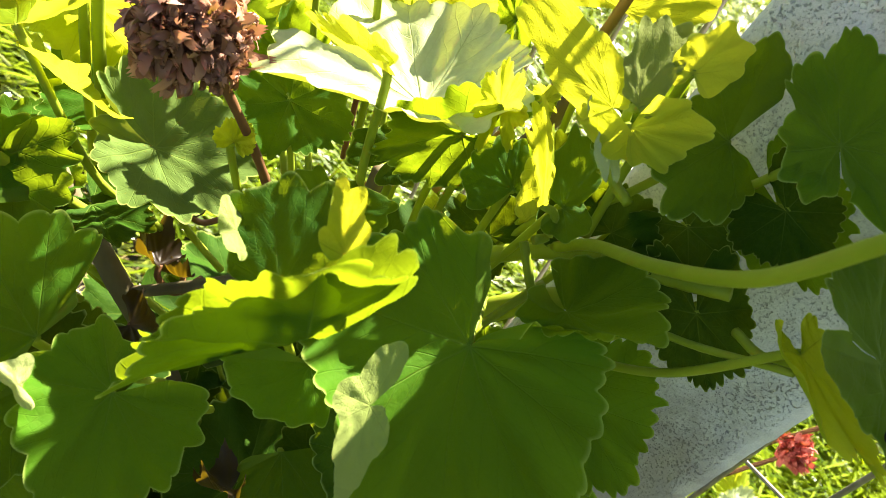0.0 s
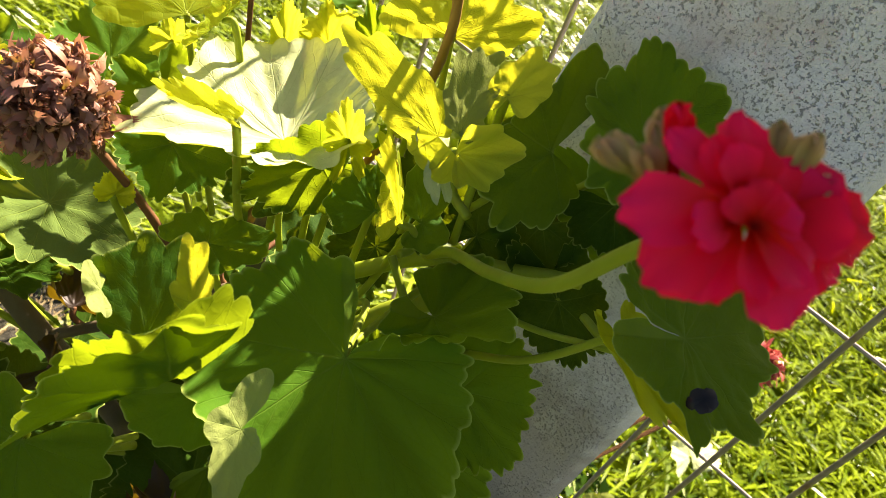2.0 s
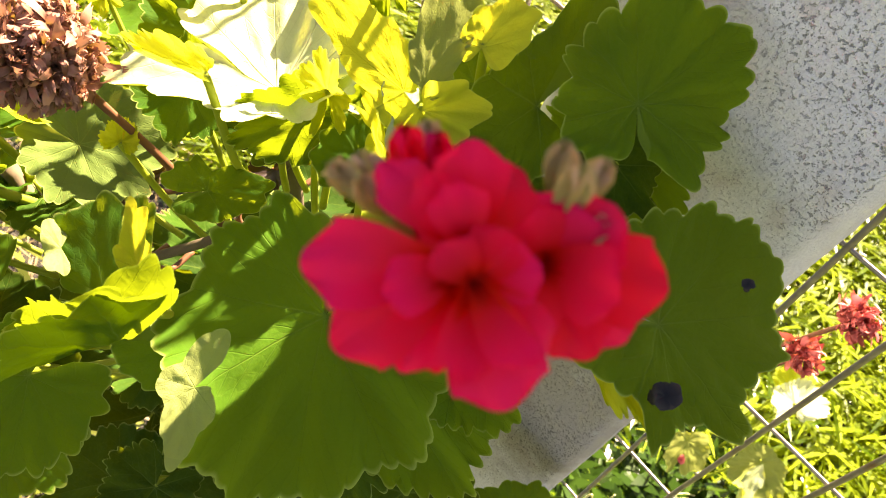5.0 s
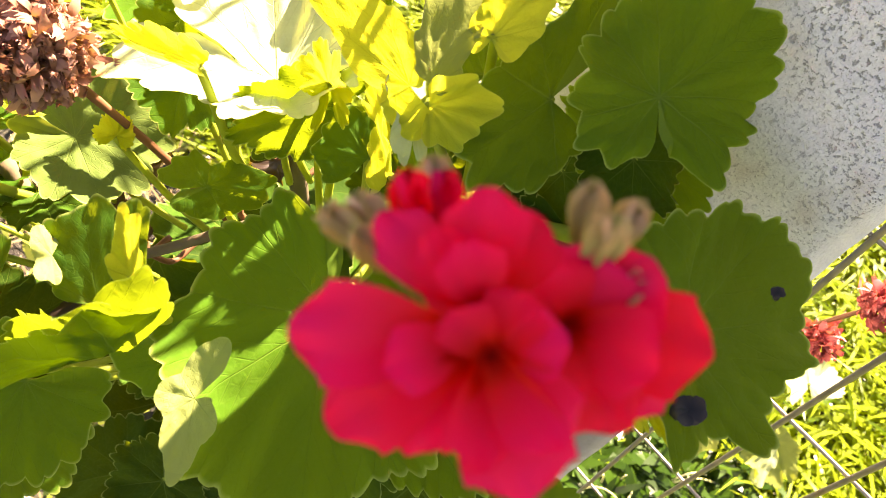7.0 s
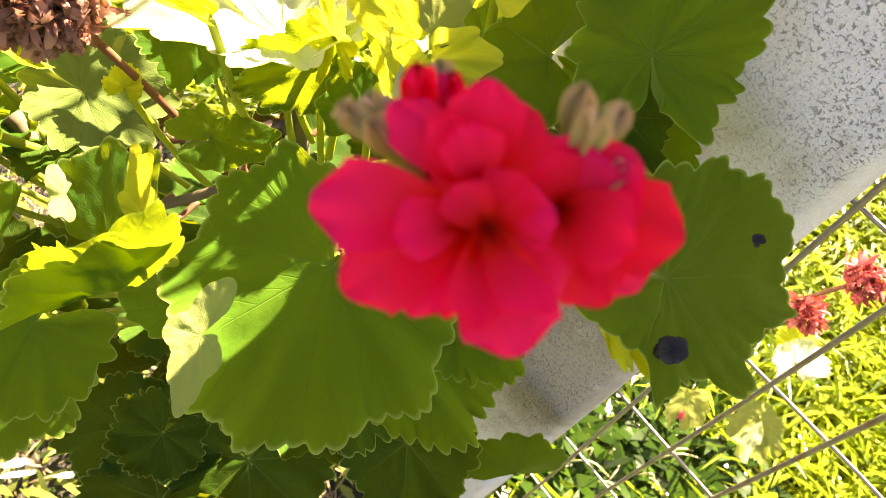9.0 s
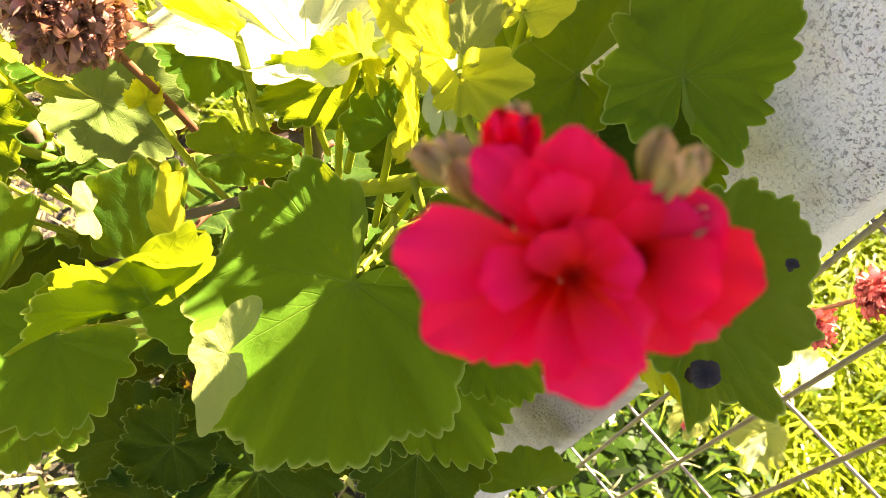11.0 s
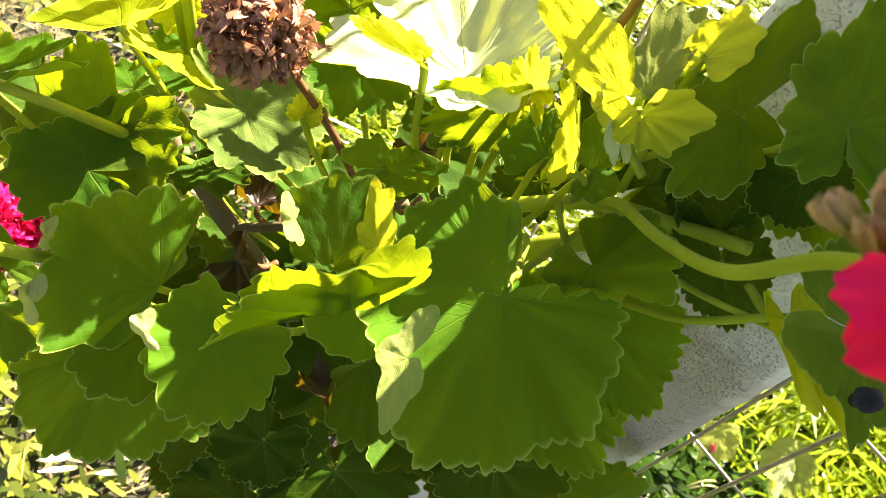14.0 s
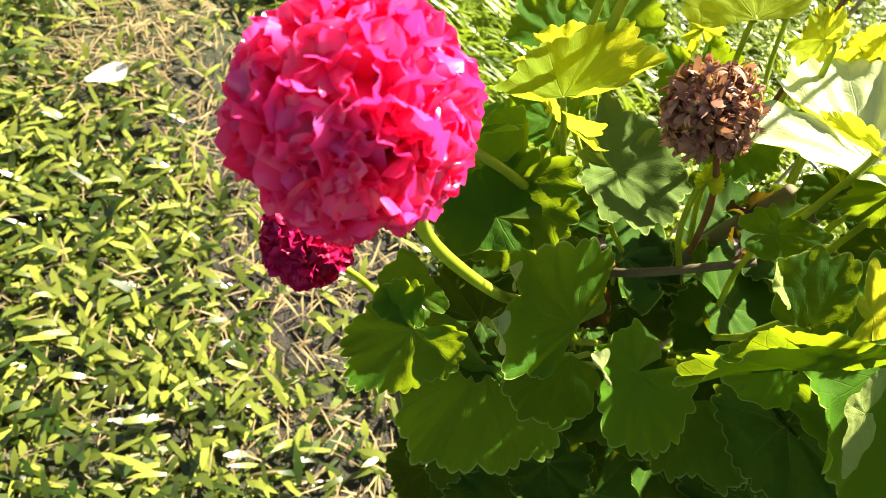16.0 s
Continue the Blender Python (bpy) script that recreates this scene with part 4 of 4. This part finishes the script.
def dry_leaves():
    """Curled brown leaves caught among the stems."""
    rnd = random.Random(41)
    for c, s in (((-0.046, 0.255, 0.683), 0.018), ((-0.050, 0.216, 0.681), 0.022), ((0.014, 0.163, 0.634), 0.016), ((-0.035, 0.263, 0.666), 0.012), ((0.040, 0.288, 0.725), 0.018), ((-0.044, 0.304, 0.683), 0.020), ((0.029, 0.245, 0.738), 0.014)):
        c = Vector(c)
        an = rnd.uniform(0, 6.28)
        u = Vector((math.cos(an), math.sin(an), rnd.uniform(-0.4, 0.4))) * s
        v = Vector((-math.sin(an), math.cos(an), rnd.uniform(0.2, 0.9))) * s * 0.7
        leaf(plant, c, u, v, seed=500 + int(an * 10), mat=DEAD, cup=0.7, wave=0.35, lobes=0.12, gap=50, rings=8, spokes=70, label="curled brown dead leaf", stalk=(c.x + 0.02, c.y + 0.02, c.z - 0.03), stalk_mat=STALK_BROWN)


dry_leaves()


def extra_stalks():
    """Bare flower stalks and side shoots that stand up out of the leaves."""
    rows = (
        (((0.085, 0.300, 0.740), (0.110, 0.275, 0.840), (0.111, 0.259, 0.888), (0.106, 0.251, 0.917), (0.099, 0.242, 0.945), (0.086, 0.232, 1.000)), 0.0022, STALK_GOLD),
        (((0.035, 0.330, 0.720), (0.030, 0.335, 0.820), (0.028, 0.350, 0.960)), 0.0016, STALK_BROWN),
        (((-0.085, 0.300, 0.700), (-0.090, 0.300, 0.800), (-0.085, 0.315, 0.930)), 0.0030, STALK),
        (((-0.093, 0.305, 0.690), (-0.098, 0.306, 0.790), (-0.100, 0.330, 0.920)), 0.0024, STALK),
        (((-0.075, 0.260, 0.700), (-0.120, 0.235, 0.760), (-0.165, 0.222, 0.795), (-0.215, 0.200, 0.850)), 0.0028, STALK),
        (((0.080, 0.240, 0.745), (0.125, 0.222, 0.790), (0.165, 0.206, 0.805), (0.185, 0.190, 0.820)), 0.0038, STALK),
        (((0.128, 0.222, 0.785), (0.160, 0.180, 0.800), (0.182, 0.140, 0.838)), 0.0016, STALK),
        (((0.100, 0.230, 0.740), (0.098, 0.205, 0.770), (0.084, 0.165, 0.787)), 0.0019, STALK),
        (((-0.060, 0.250, 0.660), (-0.020, 0.235, 0.700), (0.040, 0.240, 0.735)), 0.0030, WOODY),
        (((-0.010, 0.215, 0.600), (-0.060, 0.190, 0.640), (-0.110, 0.180, 0.690)), 0.0026, STALK),
        (((0.060, 0.235, 0.420), (0.020, 0.190, 0.470), (-0.050, 0.165, 0.520)), 0.0024, STALK),
    )
    for i, (pts, r, m) in enumerate(rows):
        bm = bmesh.new()
        tube(bm, pts, r * 1.1, r * 0.9, 8, 8, 0.05, i)
        part("stalk", bm, m, plant)


extra_stalks()


# flowers ------------------------------------------------------------------
def petal(bm, base, axis, side, length, width, curl, rnd, rows=6, cols=5, ruffle=0.05):
    """One petal from base along axis; it bends up by curl."""
    axis, side = axis.normalized(), side.normalized()
    up = axis.cross(side).normalized()
    tilt, twist = rnd.uniform(-0.25, 0.25), rnd.uniform(-0.5, 0.5)
    grid = []
    far = bm.verts.layers.float.get("along") or bm.verts.layers.float.new("along")
    for i in range(rows + 1):
        f = i / rows
        w = width * (0.16 + 0.84 * math.sin(min(1.0, f * 1.05 + 0.06) * math.pi * 0.62) ** 1.3) * (1 - 0.42 * max(0, f - 0.82) / 0.18 * max(0, f - 0.82) / 0.18)
        row = []
        for j in range(cols + 1):
            g = 2 * j / cols - 1
            edge = 1 - 0.10 * g * g * (f > 0.85)
            h = curl * length * f * f + 0.12 * width * g * g * (1 - f) + twist * g * width * 0.3 * f + ruffle * length * math.sin(6 * g + 9 * tilt) * f * f * f
            row.append(bm.verts.new(base + axis * (length * f * edge * math.cos(curl * f * 0.6)) + side * (w * g * 0.5) + up * (h + tilt * length * 0.2 * f)))
            row[-1][far] = f
        grid.append(row)
    for r0, r1 in zip(grid, grid[1:]):
        for j in range(cols):
            bm.faces.new((r0[j], r0[j + 1], r1[j + 1], r1[j]))


def floret(parent, at, facing, size, mat, rnd, petals=7, name="floret"):
    """A half-double floret: two whorls of petals round a small dark throat."""
    bm = bmesh.new()
    facing = facing.normalized()
    x = facing.orthogonal().normalized()
    y = facing.cross(x)
    turn = rnd.uniform(0, 6.28)
    for ring, (count, open_, scale) in enumerate(((5, 1.05, 1.0), (petals - 5, 0.62, 0.8))):
        for k in range(max(count, 0)):
            an = turn + 0.5 * ring + 2 * math.pi * k / max(count, 1) + rnd.uniform(-0.15, 0.15)
            out = math.cos(an) * x + math.sin(an) * y
            ax = out * math.sin(open_) + facing * math.cos(open_)
            petal(bm, Vector(at) + facing * 0.0006 * ring, ax, facing.cross(out), size * scale * rnd.uniform(0.9, 1.1), size * scale * rnd.uniform(0.80, 1.05), rnd.uniform(-0.40, 0.25), rnd, 7, 7, 0.07)
    return part(name, bm, mat, parent)


def flower_head(centre, radius, top, stalk, directions, size, mat, seed, stalk_r=0.0028, petals=7, stalk_mat=None):
    """A stalked head: short pedicels from one hub, a floret on each."""
    rnd = random.Random(seed)
    centre, top = Vector(centre), Vector(top)
    bm = bmesh.new()
    tube(bm, [*stalk, tuple(top)], stalk_r * 1.15, stalk_r, 9, 8)
    stem = part("flower_stalk", bm, stalk_mat or STALK, plant)
    for d in directions:
        d = d.normalized()
        bm = bmesh.new()
        tip = centre + d * radius * 0.55
        tube(bm, [top, top.lerp(tip, 0.5) + d * radius * 0.06, tip], 0.0009, 0.0009, 5, 4)
        part("pedicel", bm, STALK, stem)
        floret(stem, tip, d, size, mat, rnd, petals)
    return stem


def sphere_dirs(n, lowest=-0.5):
    out = []
    for i in range(n):
        z = 1 - (1 - lowest) * (i + 0.5) / n
        a = i * 2.39996
        r = math.sqrt(max(0, 1 - z * z))
        out.append(Vector((r * math.cos(a), r * math.sin(a), z)))
    return out


def dried_head(centre, radius, stalk, seed, count=240, mat=None, stalk_mat=None, name="dried_flower_head", label="brown dried crumpled flower head", flake=0.013):
    rnd = random.Random(seed)
    bm = bmesh.new()
    tube(bm, [*stalk, centre], 0.0024, 0.0018, 8, 8, 0.08, seed)
    stem = part("flower_stalk", bm, stalk_mat or STALK_BROWN, plant)
    bm = bmesh.new()
    c = Vector(centre)
    for d in sphere_dirs(count, -0.85):
        d = (d + Vector([rnd.uniform(-0.25, 0.25) for _ in range(3)])).normalized()
        s = (d.orthogonal() * rnd.uniform(-1, 1) + d.cross(d.orthogonal()) * rnd.uniform(-1, 1)).normalized()
        r = radius * rnd.uniform(0.45, 0.9) * (1 + 0.15 * noise.noise(d * 2.2 + Vector((seed, 0, 0))))
        petal(bm, c + d * (r - flake * 0.4), d * rnd.uniform(0.6, 1.0) + s * rnd.uniform(0.1, 0.8), s.cross(d), flake * rnd.uniform(0.6, 1.1), flake * rnd.uniform(0.35, 0.75), rnd.uniform(-1.6, 1.6), rnd, 5, 4, 0.22)
    part(name, bm, mat or DRY, stem, label)


def bud_cluster(stem, at, aim, seed, n=6, reds=1):
    """Closed buds in green hairy sepals."""
    rnd = random.Random(seed)
    for k in range(n):
        d = (Vector(aim).normalized() + Vector([rnd.uniform(-0.7, 0.7) for _ in range(3)])).normalized()
        p = Vector(at) + d * rnd.uniform(0.006, 0.011)
        bm = bmesh.new()
        tube(bm, [Vector(at), p - d * 0.002, p + d * 0.003, p + d * 0.006, p + d * 0.0075], 0.0012, 0.0006, 6, 3)
        for j in range(5):
            an = j * 1.2566
            x = d.orthogonal().normalized()
            o = math.cos(an) * x + math.sin(an) * d.cross(x)
            petal(bm, p - d * 0.002, d * 0.8 + o * 0.45, d.cross(o), 0.0085, 0.0052, 0.55, rnd, 5, 4)
        part("bud", bm, PETAL if k % 3 == reds else BUD, stem)


R_C = Vector((0.1122, 0.0650, 0.9833))
R_X, R_Y, R_Z = Vector((0.991, 0.054, 0.125)), Vector((-0.110, 0.858, 0.502)), Vector((-0.081, -0.511, 0.856))


def loose_floret(stem, hub, petals, rnd, mat=None):
    """A floret whose petals are given by heading (degrees), length, width (mm) and lift (degrees) towards the viewer's side."""
    bm = bmesh.new()
    for heading, length, width, lift in petals:
        an, li = radians(heading + rnd.uniform(-3, 3)), radians(lift)
        out = R_X * math.cos(an) + R_Y * math.sin(an)
        ax = out * math.cos(li) + R_Z * math.sin(li)
        petal(bm, hub, ax, R_Z.cross(out), length * 0.001, width * 0.001, rnd.uniform(-0.28, -0.08), rnd, 10, 9)
    return part("floret", bm, mat or PETAL, stem)


def right_flower():
    """An open head of a few large loose florets with its unopened buds behind."""
    rnd = random.Random(11)
    top = R_C - R_Z * 0.016 + R_X * 0.004
    bm = bmesh.new()
    tube(bm, [(0.124, 0.222, 0.792), (0.128, 0.205, 0.814), (0.129, 0.165, 0.848), (0.131, 0.131, 0.884), (0.137, 0.114, 0.922), (0.128, 0.088, 0.955), tuple(top)], 0.0027, 0.0024, 9, 8)
    stem = part("flower_stalk", bm, STALK, plant)
    florets = (
        ((-4.4, -0.6, -3.0), ((176, 20, 12, 10), (212, 18.5, 12, 8), (196, 10, 8, 28), (262, 14, 8, -8), (238, 15, 9, -3), (40, 8, 9, 20), (100, 8, 8, 16))),
        ((-2.6, 2.8, -3.0), ((138, 16, 8, 8), (122, 11, 8, 24), (84, 14, 10, 12), (60, 13, 10, 4), (104, 9, 8, 38))),
        ((7.7, 0.8, -8.0), ((75, 10, 13, 34), (112, 9, 10, 42), (32, 13, 12, 24), (-10, 18, 13, 12), (-36, 17, 11, 4), (-62, 15, 11, 10), (244, 12, 11, 40), (200, 9, 9, 48), (-30, 12, 11, 36))),
        ((-1.9, -2.0, -2.0), ((286, 17, 13, 8), (266, 13, 8, 14), (307, 13, 10, 20), (60, 8, 8, 22), (10, 9, 8, 16), (130, 7, 7, 30))),
    )
    for (x, y, z), petals in florets:
        hub = R_C + (R_X * x + R_Y * y + R_Z * z) * 0.001
        bm = bmesh.new()
        tube(bm, [top, top.lerp(hub, 0.6) - R_Z * 0.001, hub], 0.0009, 0.0008, 5, 4)
        part("pedicel", bm, STALK, stem)
        loose_floret(stem, hub, petals, rnd)
    bud_cluster(stem, R_C - R_X * 0.009 + R_Y * 0.0040 - R_Z * 0.013, -R_X * 0.25 + R_Y * 0.9, 3, 7)
    bud_cluster(stem, R_C + R_X * 0.008 + R_Y * 0.001 - R_Z * 0.013, R_X * 0.5 + R_Y * 0.6, 5, 6, 9)


right_flower()

L_C = Vector((-0.191, 0.116, 0.909))
left_head = flower_head(L_C, 0.0380, (-0.168, 0.110, 0.884),
                        [(-0.100, 0.172, 0.735), (-0.116, 0.155, 0.764), (-0.142, 0.132, 0.815), (-0.160, 0.116, 0.856)],
                        sphere_dirs(38, -0.8), 0.0222, PETAL_SUN, 21, 0.0026, 10)
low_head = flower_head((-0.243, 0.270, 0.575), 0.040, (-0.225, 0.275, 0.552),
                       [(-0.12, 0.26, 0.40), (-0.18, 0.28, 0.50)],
                       sphere_dirs(38, -0.7), 0.021, PETAL_SHADED, 31)
dried_head((-0.041, 0.243, 0.836), 0.025, [(0.015, 0.262, 0.70), (-0.004, 0.25, 0.765), (-0.025, 0.243, 0.812)], 4, 1500, flake=0.0072)
dried_head((0.47, 0.30, 0.555), 0.016, [(0.42, 0.34, 0.30), (0.45, 0.31, 0.48)], 6, 120, WITHERED, label="small withered red flower head", flake=0.010)
dried_head((0.478, 0.30, 0.618), 0.016, [(0.43, 0.36, 0.30), (0.46, 0.32, 0.52)], 7, 120, WITHERED, label="small withered red flower head", flake=0.010)


def rot_spots():
    """Black withered blotches on one leaf."""
    rnd = random.Random(61)
    for p, s in (((0.1939, 0.1082, 0.8588), 0.0055), ((0.2148, 0.1370, 0.8824), 0.0022)):
        bm = bmesh.new()
        for k in range(7):
            an = k * 0.9
            d = Vector((0.8307, -0.4316, 0.3515)) * math.cos(an) + Vector((-0.0803, -0.9150, -0.3955)) * math.sin(an)
            petal(bm, Vector(p), d, d.cross(Vector((-0.5014, -0.3058, 0.8094))), s * rnd.uniform(0.7, 1.2), s * 0.9, rnd.uniform(0.1, 0.5), rnd, 4, 3)
        part("rot_spot", bm, ROT, plant, "black withered blotch on a leaf")


rot_spots()


def broad_weed():
    """Round-leaved weeds that grow through the grass behind the fence."""
    w = thing("broad_leaved_weed", (0.63, 0.38, 0.0), "pale round-leaved weed growing in the grass behind the fence", "weed")
    lobed_leaf((0.645, 0.348, 0.175), (-0.934, 0.254, 0.249), (0.050, -0.599, 0.799), ((-215, 64, 0), (-173, 41, 0), (-128, 24, 0), (0, 32, 0), (23, 46, 0), (47, 52, 4), (84, 57, 8), (125, 60, 4)), seed=885, parent=w, mat=LEAF_DULL, stalk=(0.640, 0.375, 0.0), hems=((40, 90, 14),))
    lobed_leaf((0.645, 0.344, 0.181), (-0.650, -0.627, -0.430), (0.050, -0.599, 0.799), ((-4, 38, 0), (10, 60, 4), (24, 58, 6), (34, 30, 2)), seed=886, parent=w, mat=LEAF_PALE_SUNLIT, tooth=0.1)
    lobed_leaf((0.577, 0.392, 0.118), (0.227, 0.786, 0.575), (0.050, -0.599, 0.799), ((-167, 50, 0), (-131, 49, 0), (-102, 39, 0), (-68, 31, 0), (0, 11, 0), (107, 26, 0), (143, 42, 0), (167, 53, 0)), seed=307, parent=w, mat=LEAF_DULL, stalk=(0.590, 0.410, 0.0))
    lobed_leaf((0.681, 0.411, 0.224), (0.497, 0.864, 0.077), (0.202, -0.202, 0.958), ((-114, 24, 0), (-50, 58, 6), (-33, 60, 0), (0, 38, 8), (85, 32, 0), (123, 46, 6), (153, 46, 0)), seed=311, parent=w, mat=LEAF_PALE_SUNLIT, wave=0.09, stalk=(0.665, 0.420, 0.0))
    lobed_leaf((0.700, 0.445, 0.205), (0.1, 0.95, 0.3), (0.1, -0.45, 0.89), ((-130, 30, 0), (-80, 38, 4), (-30, 42, 0), (20, 40, 6), (70, 36, 0), (120, 30, 0)), seed=312, parent=w, mat=LEAF_YOUNG_SUNLIT, wave=0.09, stalk=(0.680, 0.440, 0.0))
    bm = bmesh.new()
    rnd = random.Random(3)
    for k in range(5):
        an = k * 1.26
        d = Vector((math.cos(an), 0.8 * math.sin(an), 0.6 * math.sin(an)))
        petal(bm, Vector((0.568, 0.3665, 0.1090)), d, d.cross(Vector((0.05, -0.6, 0.8))), 0.007 * rnd.uniform(0.7, 1.2), 0.007, 0.1, rnd, 4, 3)
    part("withered_spot", bm, WITHERED, w, "orange withered blotch on a leaf")
    for k in range(9):
        bm = bmesh.new()
        x, y = 0.43 + 0.016 * k + rnd.uniform(-0.02, 0.02), 0.30 + rnd.uniform(-0.015, 0.03)
        far = Vector((x + rnd.uniform(-0.06, 0.10), y + rnd.uniform(-0.07, 0.02), 0.02))
        tube(bm, [Vector((x, y, 0.0)), Vector((x, y, rnd.uniform(0.05, 0.10))).lerp(far, 0.4), far], 0.0016, 0.0010, 6, 8)
        part("runner", bm, PALE_STALK, w)


broad_weed()

# lawn ---------------------------------------------------------------------
def lawn(name, count, box, seed, mat, length, width, label, flat=0.5, keep=None, stuff="lawn", comb=None):
    rnd = np.random.RandomState(seed)
    x0, x1, y0, y1 = box
    n = count
    bx, by = rnd.uniform(x0, x1, n), rnd.uniform(y0, y1, n)
    if keep is not None:
        k = keep(bx, by, rnd.uniform(0, 1, n))
        bx, by = bx[k], by[k]
        n = len(bx)
    az = rnd.uniform(0, 2 * np.pi, n) if comb is None else rnd.normal(comb[0], comb[1], n)
    ln = length * rnd.uniform(0.55, 1.35, n)
    wd = width * rnd.uniform(0.6, 1.25, n)
    el = np.radians(rnd.uniform(10, 75, n)) * (1 - flat) + np.radians(rnd.uniform(0, 30, n)) * flat
    droop = rnd.uniform(0.2, 1.1, n)
    dx, dy, sx, sy = np.cos(az), np.sin(az), -np.sin(az), np.cos(az)
    z0 = rnd.uniform(-0.01, 0.02, n)
    prof = ((0.0, 0.55), (0.35, 1.0), (0.72, 0.8), (1.0, 0.0))
    verts, run, rise = [], 0.0, 0.0
    px, py, pz = bx.copy(), by.copy(), z0.copy()
    last = 0.0
    cols = []
    for f, w in prof:
        step = (f - last) * ln
        e = el - droop * f
        px, py, pz = px + step * np.cos(e) * dx, py + step * np.cos(e) * dy, pz + step * np.sin(e)
        last = f
        if w > 0:
            cols.append(np.stack([px - sx * wd * w / 2, py - sy * wd * w / 2, pz], 1))
            cols.append(np.stack([px + sx * wd * w / 2, py + sy * wd * w / 2, pz], 1))
        else:
            cols.append(np.stack([px, py, pz], 1))
    v = np.stack(cols, 1).reshape(-1, 3)
    base = np.arange(n)[:, None] * 7
    quads = np.concatenate([base + np.array([[0, 1, 3, 2]]), base + np.array([[2, 3, 5, 4]])], 0)
    tris = base + np.array([[4, 5, 6]])
    me = bpy.data.meshes.new(name)
    me.from_pydata(v.tolist(), [], quads.tolist() + tris.tolist())
    for p in me.polygons:
        p.use_smooth = True
    me.materials.append(mat)
    ob = new(name, me)
    return tagged(ob, label, stuff, kind="stuff")


def bare(x, y):
    """Thin turf round the foot of the plant and along the fence line."""
    foot = 1.35 - np.hypot((x + 0.02) / 0.33, (y - 0.36) / 0.42)
    across, along = (x + 0.25) * 0.89 + (y - 0.40) * 0.45, (x + 0.25) * -0.45 + (y - 0.40) * 0.89
    strip = 1.5 - np.maximum(np.abs(across - 0.07 + 0.5 * np.clip(along - 0.35, 0, 0.5)) / 0.18, np.abs(along - 0.55) / 0.75)
    return np.clip(np.maximum(np.minimum(foot, 0.7), strip), 0, 1)


def dead_patch(x, y):
    """Bleached stalks lying beside the fence line."""
    return np.clip(1.4 - np.hypot((x + 0.80) / 0.12, (y - 0.93) / 0.14), 0, 1)


def weedy(x, y):
    """1 in the weeds at the foot of the post."""
    return np.clip((1.25 - np.hypot((x - 0.53) / 0.17, (y - 0.35) / 0.11)) / 0.4, 0, 1)


def near_by(x, y):
    """1 where the lawn is seen from close by, fading out all round."""
    return np.clip((1.30 - np.hypot((x - 0.15) / 1.75, (y - 0.75) / 1.25)) / 0.45, 0, 1)


def behind_fence(x, y):
    return (x - 0.341) * 0.755 + (y - 0.235) * 0.655 > 0.0


lawn("lawn_grass", 92000, (-2.3, 1.4, -1.0, 2.4), 1, GRASS, 0.044, 0.0105, "short bright green lawn of broad blades in sunlight", 0.30, lambda x, y, r: ~behind_fence(x, y) & (r < near_by(x, y) * (1 - np.maximum(bare(x, y) * 0.94, dead_patch(x, y) * 0.9))))
lawn("lawn_grass", 130000, (-1.2, 2.5, -1.0, 2.4), 2, LONG_GRASS, 0.105, 0.0060, "longer green grass lying over behind the wire fence", 0.40, lambda x, y, r: behind_fence(x, y) & (r < near_by(x, y) * (1 - 0.97 * np.maximum(bare(x, y), weedy(x, y)))), comb=(3.3, 0.8))
lawn("weeds", 9000, (0.30, 0.82, 0.20, 0.56), 6, WEED_SHADED, 0.055, 0.017, "low dark green weeds, coloured as shaded, round the foot of the post", 0.35, lambda x, y, r: behind_fence(x, y) & (r < weedy(x, y)), stuff="weeds")
lawn("lawn_grass", 900, (0.30, 0.82, 0.20, 0.56), 7, LONG_GRASS, 0.05, 0.007, "single bright blades among the weeds", 0.3, lambda x, y, r: behind_fence(x, y) & (r < weedy(x, y)))
lawn("lawn_grass", 110000, (-3.0, 5.0, 0.6, 5.5), 3, LONG_GRASS, 0.095, 0.0075, "sunlit green lawn farther off", 0.35, lambda x, y, r: behind_fence(x, y) & (r > near_by(x, y)))
lawn("lawn_grass", 110000, (-6.0, 6.5, -6.0, 6.5), 5, GRASS_FAR, 0.085, 0.014, "mown green lawn all round", 0.45, lambda x, y, r: ((x < -2.9) | (x > 4.9) | (y < 0.7) | (y > 5.4) | ~behind_fence(x, y)) & (r > near_by(x, y) + 0.5 * np.clip(np.hypot(x, y) / 8, 0, 1)))
lawn("dry_grass", 90000, (-2.2, 2.2, -0.9, 2.3), 4, STRAW, 0.05, 0.0028, "dry straw and dead blades lying in the turf", 0.97, lambda x, y, r: r < near_by(x, y) * np.where(behind_fence(x, y), 0.16, 1.0) * (0.26 + 0.30 * np.clip(2.2 * np.sin(7 * x + 2.1 * np.sin(5 * y)) * np.sin(9 * y + 1.3 * np.sin(8 * x)), 0, 1) + 0.16 * bare(x, y) + dead_patch(x, y)), stuff="straw")


def fallen_leaf():
    """A bleached curled leaf on the grass."""
    bm = bmesh.new()
    petal(bm, Vector((-0.785, 0.800, 0.035)), Vector((0.7, 0.55, 0.08)), Vector((-0.6, 0.75, 0.1)), 0.075, 0.036, 0.12, random.Random(8), 10, 7)
    ob = new("fallen_leaf", finish_mesh("fallen_leaf", bm, BLEACHED))
    tagged(ob, "bleached dry fallen leaf lying on the lawn", "leaf")


fallen_leaf()
